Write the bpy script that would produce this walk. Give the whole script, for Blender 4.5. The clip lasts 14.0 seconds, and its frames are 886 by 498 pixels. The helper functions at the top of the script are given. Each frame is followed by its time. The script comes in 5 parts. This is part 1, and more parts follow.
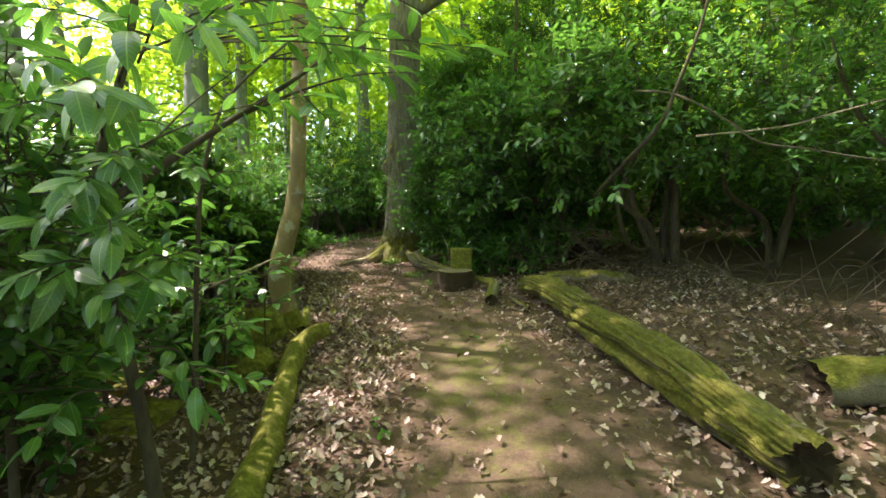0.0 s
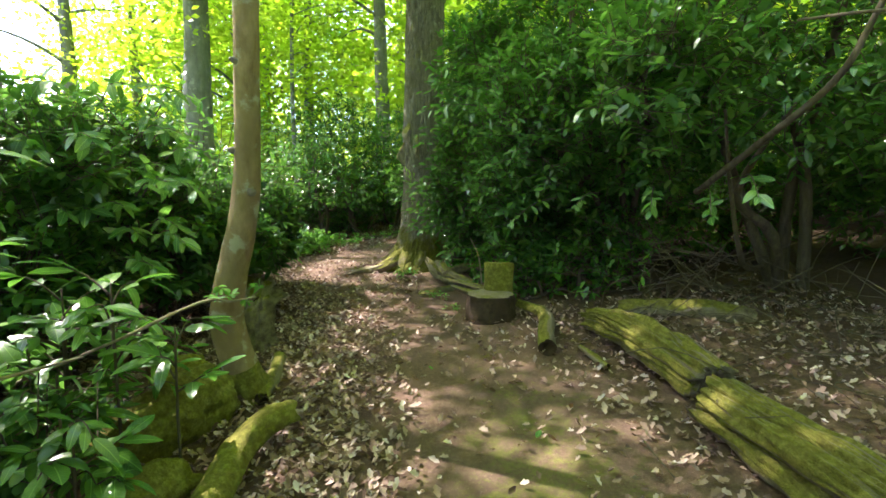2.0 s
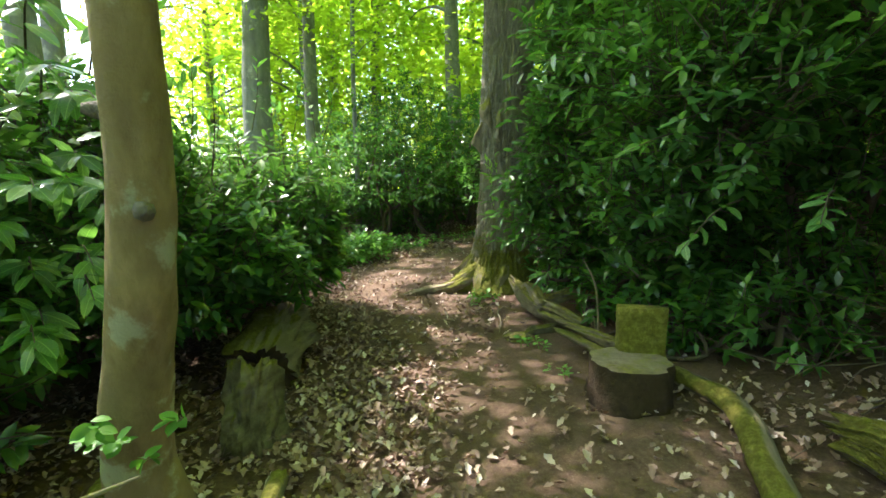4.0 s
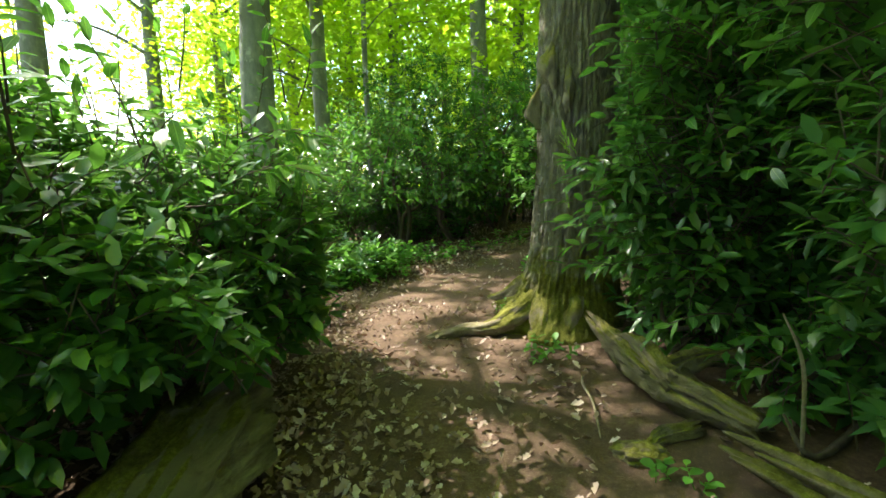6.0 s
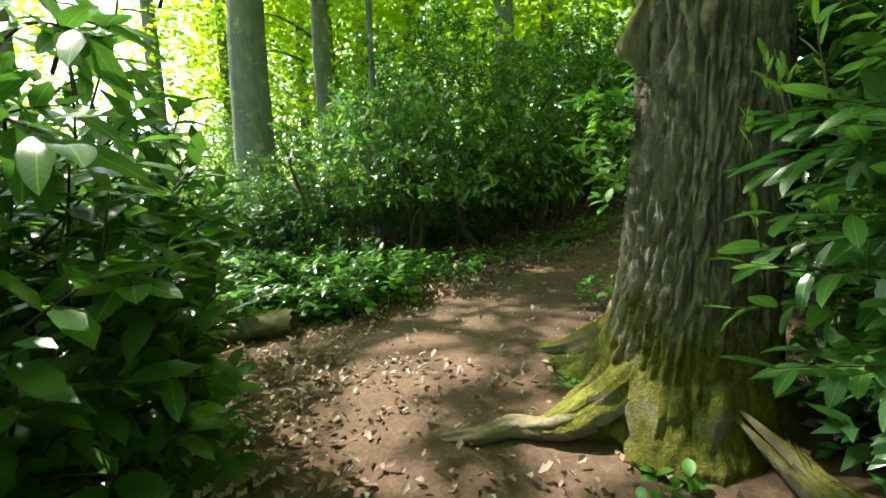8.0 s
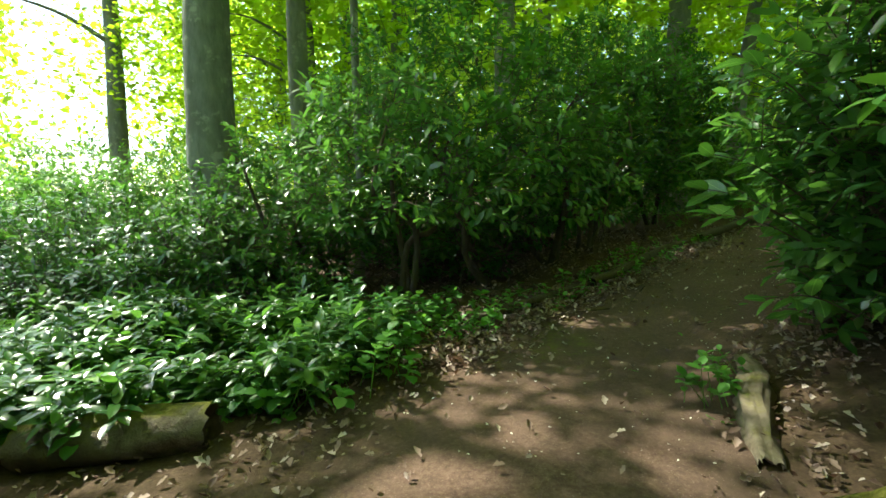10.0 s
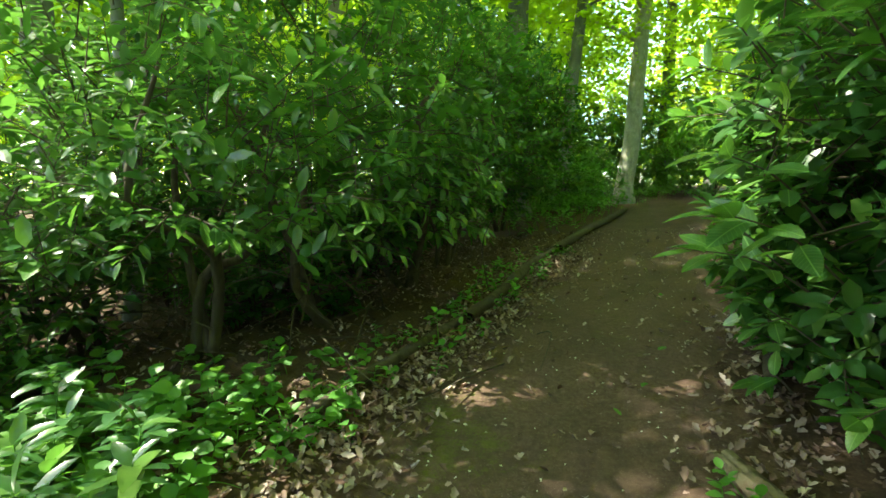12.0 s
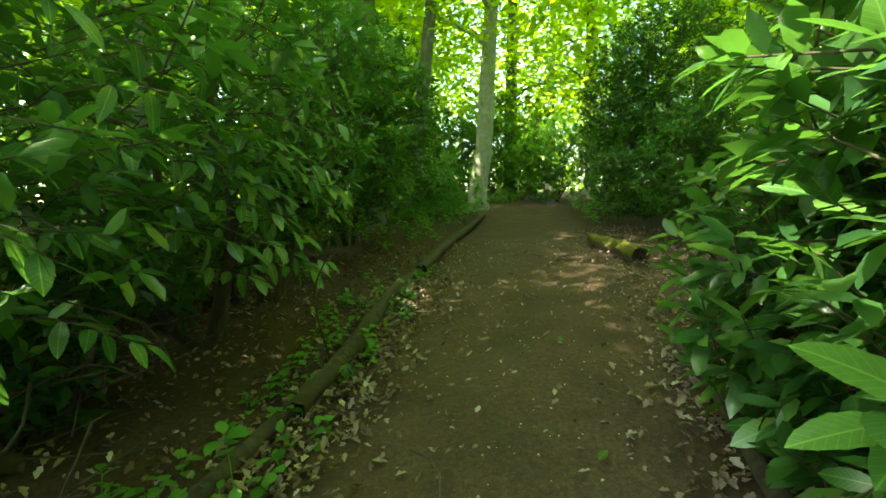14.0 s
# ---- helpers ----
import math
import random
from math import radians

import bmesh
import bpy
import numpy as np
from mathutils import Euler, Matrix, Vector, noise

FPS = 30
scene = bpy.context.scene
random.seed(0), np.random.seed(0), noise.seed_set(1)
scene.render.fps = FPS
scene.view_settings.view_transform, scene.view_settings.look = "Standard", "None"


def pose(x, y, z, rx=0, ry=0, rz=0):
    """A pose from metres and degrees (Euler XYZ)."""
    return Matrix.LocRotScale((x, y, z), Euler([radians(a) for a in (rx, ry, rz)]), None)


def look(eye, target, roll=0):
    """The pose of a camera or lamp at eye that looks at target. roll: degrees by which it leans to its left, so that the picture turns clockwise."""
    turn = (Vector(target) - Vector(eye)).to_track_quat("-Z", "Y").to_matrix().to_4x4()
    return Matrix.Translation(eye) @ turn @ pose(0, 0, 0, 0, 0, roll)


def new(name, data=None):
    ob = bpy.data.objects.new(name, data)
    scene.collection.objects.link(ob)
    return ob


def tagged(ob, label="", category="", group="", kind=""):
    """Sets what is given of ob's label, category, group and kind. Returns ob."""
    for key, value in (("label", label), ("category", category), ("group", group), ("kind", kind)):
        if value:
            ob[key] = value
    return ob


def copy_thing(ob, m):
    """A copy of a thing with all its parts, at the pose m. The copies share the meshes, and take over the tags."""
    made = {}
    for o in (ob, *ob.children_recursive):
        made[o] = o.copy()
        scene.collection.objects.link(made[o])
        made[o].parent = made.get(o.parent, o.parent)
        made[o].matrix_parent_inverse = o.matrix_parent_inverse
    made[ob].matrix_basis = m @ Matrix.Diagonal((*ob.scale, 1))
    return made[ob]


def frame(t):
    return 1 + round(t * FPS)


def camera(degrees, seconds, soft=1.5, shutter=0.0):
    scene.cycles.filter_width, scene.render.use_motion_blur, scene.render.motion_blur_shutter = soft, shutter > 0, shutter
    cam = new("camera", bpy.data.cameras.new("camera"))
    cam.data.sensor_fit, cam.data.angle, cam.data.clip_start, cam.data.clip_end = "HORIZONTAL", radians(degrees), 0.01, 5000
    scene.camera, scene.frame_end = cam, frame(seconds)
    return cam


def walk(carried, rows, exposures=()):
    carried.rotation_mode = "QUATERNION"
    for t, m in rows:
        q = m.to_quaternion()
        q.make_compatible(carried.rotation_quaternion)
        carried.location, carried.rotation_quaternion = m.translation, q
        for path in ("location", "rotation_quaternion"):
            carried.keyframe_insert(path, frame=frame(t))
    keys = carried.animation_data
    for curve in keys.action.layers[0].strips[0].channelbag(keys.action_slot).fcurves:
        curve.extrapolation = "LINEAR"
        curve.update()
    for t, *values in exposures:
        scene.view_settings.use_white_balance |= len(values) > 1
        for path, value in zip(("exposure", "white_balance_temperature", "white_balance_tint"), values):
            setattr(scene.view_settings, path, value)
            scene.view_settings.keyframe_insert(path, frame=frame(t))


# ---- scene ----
cam = camera(86.7, 14.0, 1.6)
PATH = [
    (0, (0.096, -0.057, 1.454), (0.072, 1.934, 1.262), -0.2),
    (0.5, (0.077, 0.395, 1.458), (0.049, 2.385, 1.262), -0.1),
    (1, (0.043, 0.853, 1.506), (0.009, 2.843, 1.307), -0.1),
    (1.5, (0.042, 1.296, 1.517), (-0.02, 3.284, 1.308), -0.2),
    (2, (-0.006, 1.729, 1.537), (-0.13, 3.712, 1.307), -0.2),
    (2.5, (-0.076, 2.178, 1.575), (-0.262, 4.153, 1.319), -0.5),
    (3, (-0.11, 2.637, 1.588), (-0.374, 4.6, 1.311), -0.5),
    (3.5, (-0.222, 3.079, 1.579), (-0.579, 5.028, 1.305), -0.5),
    (3.7, (-0.276, 3.254, 1.609), (-0.659, 5.199, 1.345), -0.6),
    (5.8, (-0.862, 5.158, 1.57), (-1.365, 7.074, 1.299), -1.7),
    (6, (-0.91, 5.313, 1.566), (-1.413, 7.23, 1.299), -1.6),
    (6.5, (-1.036, 5.742, 1.543), (-1.549, 7.656, 1.276), -1.4),
    (7, (-1.107, 6.181, 1.544), (-1.642, 8.089, 1.271), -1.6),
    (7.5, (-1.216, 6.59, 1.535), (-1.776, 8.49, 1.254), -1.7),
    (8, (-1.386, 6.994, 1.566), (-1.966, 8.885, 1.27), -1.9),
    (8.2, (-1.448, 7.143, 1.574), (-2.03, 9.033, 1.275), -2.0),
    (10.3, (-2.137, 8.691, 1.51), (-2.598, 10.628, 1.318), -0.3),
    (10.5, (-2.179, 8.833, 1.515), (-2.59, 10.781, 1.323), -0.3),
    (11, (-2.314, 9.229, 1.575), (-2.528, 11.208, 1.377), -0.2),
    (11.5, (-2.37, 9.633, 1.567), (-2.349, 11.622, 1.363), 0.1),
    (12, (-2.367, 10.004, 1.616), (-2.184, 11.984, 1.406), 0.2),
    (12.5, (-2.35, 10.376, 1.659), (-2.0, 12.334, 1.456), 0.3),
    (13, (-2.223, 10.734, 1.663), (-1.7, 12.654, 1.458), 0.2),
    (13.5, (-2.088, 11.08, 1.685), (-1.445, 12.962, 1.478), 0.0),
    (14, (-1.99, 11.47, 1.704), (-1.211, 13.301, 1.511), 0.0),
]
EXPOSURES = [(0.0, 2.8, 6800, 20), (1.0, 3.05, 6700, 18), (3.5, 3.0, 6500, 14), (6.0, 2.7, 7000, 2), (8.0, 2.55, 7000, 1), (10.5, 2.15, 6900, -6), (11.5, 2.35, 7100, -4), (12.0, 2.85, 7200, -4), (12.5, 2.9, 7300, -5), (14.0, 3.05, 8000, -11)]
walk(cam, [(t, look(eye, target, roll)) for t, eye, target, roll in PATH], EXPOSURES)

# ---- world and sun ----
SUN = Vector((-0.58, 0.20, 0.78)).normalized()
world = bpy.data.worlds.new("sky")
scene.world = world
world.use_nodes = True
wn = world.node_tree
sky = wn.nodes.new("ShaderNodeTexSky")
sky.sky_type, sky.sun_disc = "NISHITA", False
sky.sun_elevation = math.asin(SUN.z)
sky.sun_rotation = math.atan2(SUN.x, SUN.y)
wn.nodes["Background"].inputs["Strength"].default_value = 0.15
wn.links.new(sky.outputs[0], wn.nodes["Background"].inputs["Color"])
sun = new("sun", bpy.data.lights.new("sun", "SUN"))
sun.data.energy, sun.data.angle, sun.data.color = 3.2, radians(0.6), (1.0, 0.95, 0.86)
sun.matrix_world = look(SUN * 60, (0, 0, 0))


# ---- materials ----
def shader(name):
    m = bpy.data.materials.new(name)
    m.use_nodes = True
    return m, m.node_tree.nodes, m.node_tree.links, m.node_tree.nodes["Principled BSDF"]


def ramp(nodes, links, source, stops):
    r = nodes.new("ShaderNodeValToRGB")
    while len(r.color_ramp.elements) < len(stops):
        r.color_ramp.elements.new(0.5)
    for e, (p, c) in zip(r.color_ramp.elements, stops):
        e.position, e.color = p, (*c, 1)
    links.new(source, r.inputs[0])
    return r.outputs[0]


def grain(nodes, links, scale, detail=6, rough=0.6, stretch=(1, 1, 1), kind="Object"):
    co = nodes.new("ShaderNodeTexCoord")
    mp = nodes.new("ShaderNodeMapping")
    mp.inputs["Scale"].default_value = stretch
    n = nodes.new("ShaderNodeTexNoise")
    n.inputs["Scale"].default_value, n.inputs["Detail"].default_value, n.inputs["Roughness"].default_value = scale, detail, rough
    links.new(co.outputs[kind], mp.inputs[0])
    links.new(mp.outputs[0], n.inputs["Vector"])
    return n.outputs["Fac"]


def mixed(nodes, links, fac, a, b, how="MIX"):
    m = nodes.new("ShaderNodeMix")
    m.data_type, m.blend_type = "RGBA", how
    for k, v in ((0, fac), (6, a), (7, b)):
        if hasattr(v, "is_linked"):
            links.new(v, m.inputs[k])
        else:
            m.inputs[k].default_value = v if k == 0 else (*v, 1)
    return m.outputs[2]


def sums(nodes, links, how, a, b, c=None):
    m = nodes.new("ShaderNodeMath")
    m.operation = how
    for k, v in enumerate((a, b) if c is None else (a, b, c)):
        if hasattr(v, "is_linked"):
            links.new(v, m.inputs[k])
        else:
            m.inputs[k].default_value = v
    return m.outputs[0]


def step(nodes, links, v, low, high):
    m = nodes.new("ShaderNodeMapRange")
    m.interpolation_type = "SMOOTHSTEP"
    m.inputs[1].default_value, m.inputs[2].default_value = low, high
    links.new(v, m.inputs[0])
    return m.outputs[0]


def bumped(nodes, links, bsdf, height, strength, distance):
    b = nodes.new("ShaderNodeBump")
    b.inputs["Strength"].default_value, b.inputs["Distance"].default_value = strength, distance
    links.new(height, b.inputs["Height"])
    links.new(b.outputs[0], bsdf.inputs["Normal"])


def leaf_material(name, stops, glow, share, rough=0.4, single=False, gloss=0.5):
    """Leaf with varied colour from leaf to leaf, gloss on top and light passing through."""
    m, nodes, links, bsdf = shader(name)
    if single:
        pick = nodes.new("ShaderNodeObjectInfo").outputs["Random"]
    else:
        pick = nodes.new("ShaderNodeNewGeometry").outputs["Random Per Island"]
    base = ramp(nodes, links, pick, stops)
    blotch = step(nodes, links, grain(nodes, links, 14.0), 0.35, 0.75)
    base = mixed(nodes, links, sums(nodes, links, "MULTIPLY", blotch, 0.35), base, tuple(0.55 * c for c in stops[0][1]))
    if single:
        # pale midrib and faint side veins along the leaf
        place = nodes.new("ShaderNodeSeparateXYZ")
        links.new(nodes.new("ShaderNodeTexCoord").outputs["Object"], place.inputs[0])
        across = sums(nodes, links, "ABSOLUTE", place.outputs["Y"], 0.0)
        rib = sums(nodes, links, "SUBTRACT", 1.0, step(nodes, links, across, 0.004, 0.016))
        slant = sums(nodes, links, "SINE", sums(nodes, links, "MULTIPLY", sums(nodes, links, "SUBTRACT", place.outputs["X"], across), 62.0), 0.0)
        vein = sums(nodes, links, "MULTIPLY", step(nodes, links, slant, 0.8, 1.0), 0.25)
        base = mixed(nodes, links, sums(nodes, links, "MAXIMUM", sums(nodes, links, "MULTIPLY", rib, 0.7), vein), base, tuple(min(1.0, 1.9 * c) for c in stops[-1][1]))
    links.new(base, bsdf.inputs["Base Color"])
    bsdf.inputs["Roughness"].default_value = rough
    bsdf.inputs["Specular IOR Level"].default_value = gloss
    bumped(nodes, links, bsdf, grain(nodes, links, 60.0, 3), 0.12, 0.01)
    tr = nodes.new("ShaderNodeBsdfTranslucent")
    links.new(mixed(nodes, links, pick, glow, tuple(0.7 * c for c in glow)), tr.inputs["Color"])
    mx = nodes.new("ShaderNodeMixShader")
    mx.inputs[0].default_value = share
    links.new(bsdf.outputs[0], mx.inputs[1])
    links.new(tr.outputs[0], mx.inputs[2])
    links.new(mx.outputs[0], nodes["Material Output"].inputs["Surface"])
    return m


def wood_material(name, dark, light, moss, scale, stretch, moss_up=0.55, relief=0.02, lichen=0.0, side=0.0):
    """Bark or old wood, with moss where the surface looks up and in patches (moss: 0 none, 1 all over)."""
    m, nodes, links, bsdf = shader(name)
    fine = grain(nodes, links, scale, 8, 0.65, stretch)
    coarse = grain(nodes, links, scale * 0.18, 5, 0.6)
    base = ramp(nodes, links, fine, [(0.3, dark), (0.7, light)])
    base = mixed(nodes, links, step(nodes, links, coarse, 0.4, 0.7), base, tuple(0.6 * c for c in light))
    if lichen:
        base = mixed(nodes, links, sums(nodes, links, "MULTIPLY", step(nodes, links, grain(nodes, links, scale * 0.5), 0.56, 0.66), lichen), base, (0.42, 0.44, 0.38))
    if moss == "grown":
        att = nodes.new("ShaderNodeAttribute")
        att.attribute_name = "mossy"
        cover = step(nodes, links, sums(nodes, links, "ADD", att.outputs["Fac"], sums(nodes, links, "MULTIPLY_ADD", grain(nodes, links, 7.0, 8, 0.75), 1.6, -0.8)), 0.3, 0.65)
        green = ramp(nodes, links, grain(nodes, links, 30.0, 8, 0.8), [(0.25, (0.03, 0.035, 0.007)), (0.5, (0.10, 0.10, 0.018)), (0.8, (0.23, 0.215, 0.05))])
        base = mixed(nodes, links, cover, base, green)
    elif moss:
        geo = nodes.new("ShaderNodeNewGeometry")
        sep = nodes.new("ShaderNodeSeparateXYZ")
        links.new(geo.outputs["Normal"], sep.inputs[0])
        up = sums(nodes, links, "MULTIPLY_ADD", sep.outputs["Z"], moss_up, moss - 0.5)
        if side:
            up = sums(nodes, links, "ADD", up, sums(nodes, links, "MULTIPLY", sep.outputs["X"], -side))
        patch = sums(nodes, links, "ADD", sums(nodes, links, "MULTIPLY", grain(nodes, links, 5.0, 6, 0.7), 0.55), sums(nodes, links, "MULTIPLY", grain(nodes, links, 7.0, 6, 0.7, stretch), 0.45))
        cover = step(nodes, links, sums(nodes, links, "ADD", up, patch), 0.45, 0.62)
        green = ramp(nodes, links, grain(nodes, links, 22.0, 8, 0.75), [(0.25, (0.045, 0.042, 0.010)), (0.5, (0.125, 0.118, 0.022)), (0.75, (0.27, 0.25, 0.065))])
        base = mixed(nodes, links, cover, base, green)
    links.new(base, bsdf.inputs["Base Color"])
    bsdf.inputs["Roughness"].default_value = 0.92
    bsdf.inputs["Specular IOR Level"].default_value = 0.2
    rough = sums(nodes, links, "ADD", fine, sums(nodes, links, "MULTIPLY", grain(nodes, links, 90.0, 4), 0.5))
    bumped(nodes, links, bsdf, rough, 0.9, relief)
    return m


LAUREL = leaf_material("laurel_leaf", [(0.0, (0.026, 0.078, 0.030)), (0.5, (0.048, 0.128, 0.042)), (0.85, (0.078, 0.18, 0.048)), (1.0, (0.15, 0.27, 0.06))], (0.17, 0.40, 0.055), 0.34, 0.24, gloss=1.0)
LAUREL_NEAR = leaf_material("laurel_leaf_near", [(0.0, (0.032, 0.098, 0.036)), (0.6, (0.062, 0.155, 0.046)), (1.0, (0.14, 0.27, 0.06))], (0.18, 0.43, 0.06), 0.34, 0.25, True, 1.0)
BEECH = leaf_material("canopy_leaf", [(0.0, (0.07, 0.17, 0.015)), (0.5, (0.14, 0.28, 0.02)), (1.0, (0.24, 0.36, 0.03))], (0.58, 0.80, 0.05), 0.66, 0.5)
HERB = leaf_material("herb_leaf", [(0.0, (0.045, 0.15, 0.025)), (0.5, (0.09, 0.26, 0.04)), (1.0, (0.16, 0.33, 0.055))], (0.20, 0.46, 0.05), 0.35, 0.5)
NEW_LEAF = leaf_material("new_growth_leaf", [(0.0, (0.13, 0.25, 0.04)), (1.0, (0.26, 0.40, 0.07))], (0.34, 0.60, 0.07), 0.42, 0.4, True)
DEAD = leaf_material("dead_leaf", [(0.0, (0.10, 0.058, 0.045)), (0.4, (0.22, 0.145, 0.12)), (0.8, (0.36, 0.265, 0.235)), (1.0, (0.55, 0.46, 0.43))], (0.25, 0.14, 0.08), 0.10, 0.6, gloss=0.3)
BEECH_BARK = wood_material("smooth_grey_bark", (0.10, 0.105, 0.10), (0.22, 0.225, 0.21), 0.0, 7.0, (1, 1, 0.35), relief=0.012, lichen=0.4)
YOUNG_BARK = wood_material("young_brown_bark", (0.13, 0.088, 0.045), (0.31, 0.225, 0.13), 0.16, 12.0, (1, 1, 0.4), 0.1, 0.01, lichen=0.5)
OAK_BARK = wood_material("furrowed_oak_bark", (0.05, 0.042, 0.036), (0.30, 0.265, 0.23), "grown", 26.0, (1, 1, 0.18), relief=0.03, lichen=0.25)
OAK_ROOT = wood_material("mossy_oak_foot", (0.06, 0.05, 0.04), (0.31, 0.26, 0.20), 0.40, 14.0, (1, 1, 0.3), 0.35, 0.03)
STEM = wood_material("dark_stem_bark", (0.035, 0.028, 0.02), (0.11, 0.09, 0.065), 0.05, 20.0, (1, 1, 0.3), 0.2, 0.006)
MOSSY = wood_material("mossy_log", (0.05, 0.038, 0.026), (0.29, 0.245, 0.185), 0.24, 14.0, (1, 0.2, 1), 0.38, 0.05, side=0.48)
MOSS = wood_material("thick_moss", (0.06, 0.05, 0.03), (0.14, 0.12, 0.06), 0.85, 9.0, (1, 1, 1), 0.3, 0.03)
ROTTEN = wood_material("rotten_grey_wood", (0.045, 0.036, 0.025), (0.25, 0.21, 0.14), 0.28, 14.0, (1, 0.2, 1), 0.35, 0.03)
PALE_BARK = wood_material("pale_peeling_bark", (0.20, 0.19, 0.165), (0.50, 0.48, 0.42), 0.0, 9.0, (1, 1, 0.6), relief=0.012, lichen=0.5)
END_WOOD = wood_material("dark_cut_end", (0.018, 0.013, 0.010), (0.07, 0.045, 0.03), 0.0, 18.0, (1, 1, 1), relief=0.02)
CUT_TOP = wood_material("weathered_cut_top", (0.10, 0.075, 0.05), (0.24, 0.20, 0.15), 0.28, 16.0, (1, 1, 1), 0.2, 0.015)
TWIG = wood_material("dry_twig", (0.10, 0.08, 0.055), (0.30, 0.25, 0.18), 0.0, 25.0, (1, 1, 1), relief=0.004)


def ground_material():
    m, nodes, links, bsdf = shader("woodland_floor")
    att = nodes.new("ShaderNodeAttribute")
    att.attribute_name = "trodden"
    edge = sums(nodes, links, "ADD", att.outputs["Fac"], sums(nodes, links, "MULTIPLY_ADD", grain(nodes, links, 2.6, 6, 0.7), 0.7, -0.35))
    trod = step(nodes, links, edge, 0.35, 0.65)
    fine = grain(nodes, links, 34.0, 9, 0.8)
    soil = ramp(nodes, links, fine, [(0.28, (0.050, 0.030, 0.023)), (0.5, (0.108, 0.067, 0.051)), (0.74, (0.20, 0.132, 0.105))])
    soil = mixed(nodes, links, sums(nodes, links, "MULTIPLY", step(nodes, links, grain(nodes, links, 1.6, 7, 0.7), 0.42, 0.62), 0.6), soil, (0.062, 0.043, 0.031))
    bits = step(nodes, links, grain(nodes, links, 120.0, 3, 0.5), 0.62, 0.70)
    soil = mixed(nodes, links, sums(nodes, links, "MULTIPLY", bits, 0.5), soil, (0.28, 0.21, 0.17))
    patches = nodes.new("ShaderNodeAttribute")
    patches.attribute_name = "mossy"
    green = ramp(nodes, links, grain(nodes, links, 40.0, 8, 0.8), [(0.3, (0.055, 0.062, 0.013)), (0.7, (0.15, 0.16, 0.032))])
    spread = sums(nodes, links, "ADD", patches.outputs["Fac"], sums(nodes, links, "MULTIPLY_ADD", grain(nodes, links, 5.5, 10, 0.9), 4.6, -2.3))
    soil = mixed(nodes, links, sums(nodes, links, "MULTIPLY", step(nodes, links, spread, 0.62, 1.3), 0.72), soil, green)
    mould = ramp(nodes, links, grain(nodes, links, 38.0, 8, 0.8), [(0.25, (0.03, 0.02, 0.014)), (0.55, (0.09, 0.06, 0.04)), (0.8, (0.19, 0.135, 0.095))])
    links.new(mixed(nodes, links, trod, mould, soil), bsdf.inputs["Base Color"])
    bsdf.inputs["Roughness"].default_value = 0.95
    bsdf.inputs["Specular IOR Level"].default_value = 0.15
    bumped(nodes, links, bsdf, sums(nodes, links, "ADD", fine, grain(nodes, links, 7.0, 6, 0.65)), 0.55, 0.022)
    return m


GROUND = ground_material()

# ---- mesh helpers ----
RNG = np.random.default_rng(11)


def mesh_of(name, verts, faces, material, smooth=True):
    me = bpy.data.meshes.new(name)
    me.from_pydata(verts if isinstance(verts, list) else verts.tolist(), [], faces)
    me.materials.append(material)
    if smooth:
        me.polygons.foreach_set("use_smooth", [True] * len(me.polygons))
    me.update()
    return me


def thing(name, x, y, z, label, category, group="", kind=""):
    ob = new(name)
    ob.empty_display_size = 0.2
    ob.location = (x, y, z)
    return tagged(ob, label, category, group, kind)


def part(name, me, parent, label="", kind=""):
    """A mesh in world coordinates, hung under a thing or part."""
    ob = new(name, me)
    ob.parent = parent
    up = parent
    place = Vector((0, 0, 0))
    while up is not None:
        place = place + up.location
        up = up.parent
    ob.matrix_parent_inverse = Matrix.Translation(-place)
    return tagged(ob, label, "", "", kind)


def tilt(x, y):
    """Height of the ground: a slope up ahead and to the right, with low swells."""
    x, y = np.asarray(x, float), np.asarray(y, float)
    plain = -0.041 + 0.0688 * 14 * np.tanh(x / 14) + 0.0494 * 60 * np.tanh(y / 60)
    swell = 0.020 * np.sin(1.7 * x + 0.6 * y) + 0.016 * np.sin(2.3 * y - 0.9 * x + 1.0)
    return plain + swell


LINE = np.array([(0.2, -40, 1.15), (0.2, 0, 1.15), (0.1, 3, 1.2), (-0.25, 5, 1.2), (-0.9, 7, 1.15), (-1.75, 9, 0.98), (-2.2, 10.6, 1.0), (-1.75, 12, 0.85),
                 (-0.7, 13.6, 0.95), (0.6, 15.4, 1.1), (2.3, 18, 1.2), (4.6, 21.5, 1.1), (6.7, 24.4, 0.9), (9.5, 27.2, 0.8), (40, 45, 0.8)])


def off_path(x, y):
    """Metres outside the trodden path's edge (negative on it), and the side: minus is left."""
    x, y = np.asarray(x, float), np.asarray(y, float)
    best, side = np.full(x.shape, 1e9), np.zeros(x.shape)
    for (ax, ay, aw), (bx, by, bw) in zip(LINE[:-1], LINE[1:]):
        dx, dy = bx - ax, by - ay
        u = np.clip(((x - ax) * dx + (y - ay) * dy) / (dx * dx + dy * dy), 0, 1)
        px, py = x - ax - u * dx, y - ay - u * dy
        d = np.hypot(px, py) - aw - u * (bw - aw)
        better = d < best
        best = np.where(better, d, best)
        side = np.where(better, np.sign(dy * px - dx * py), side)
    return best, side


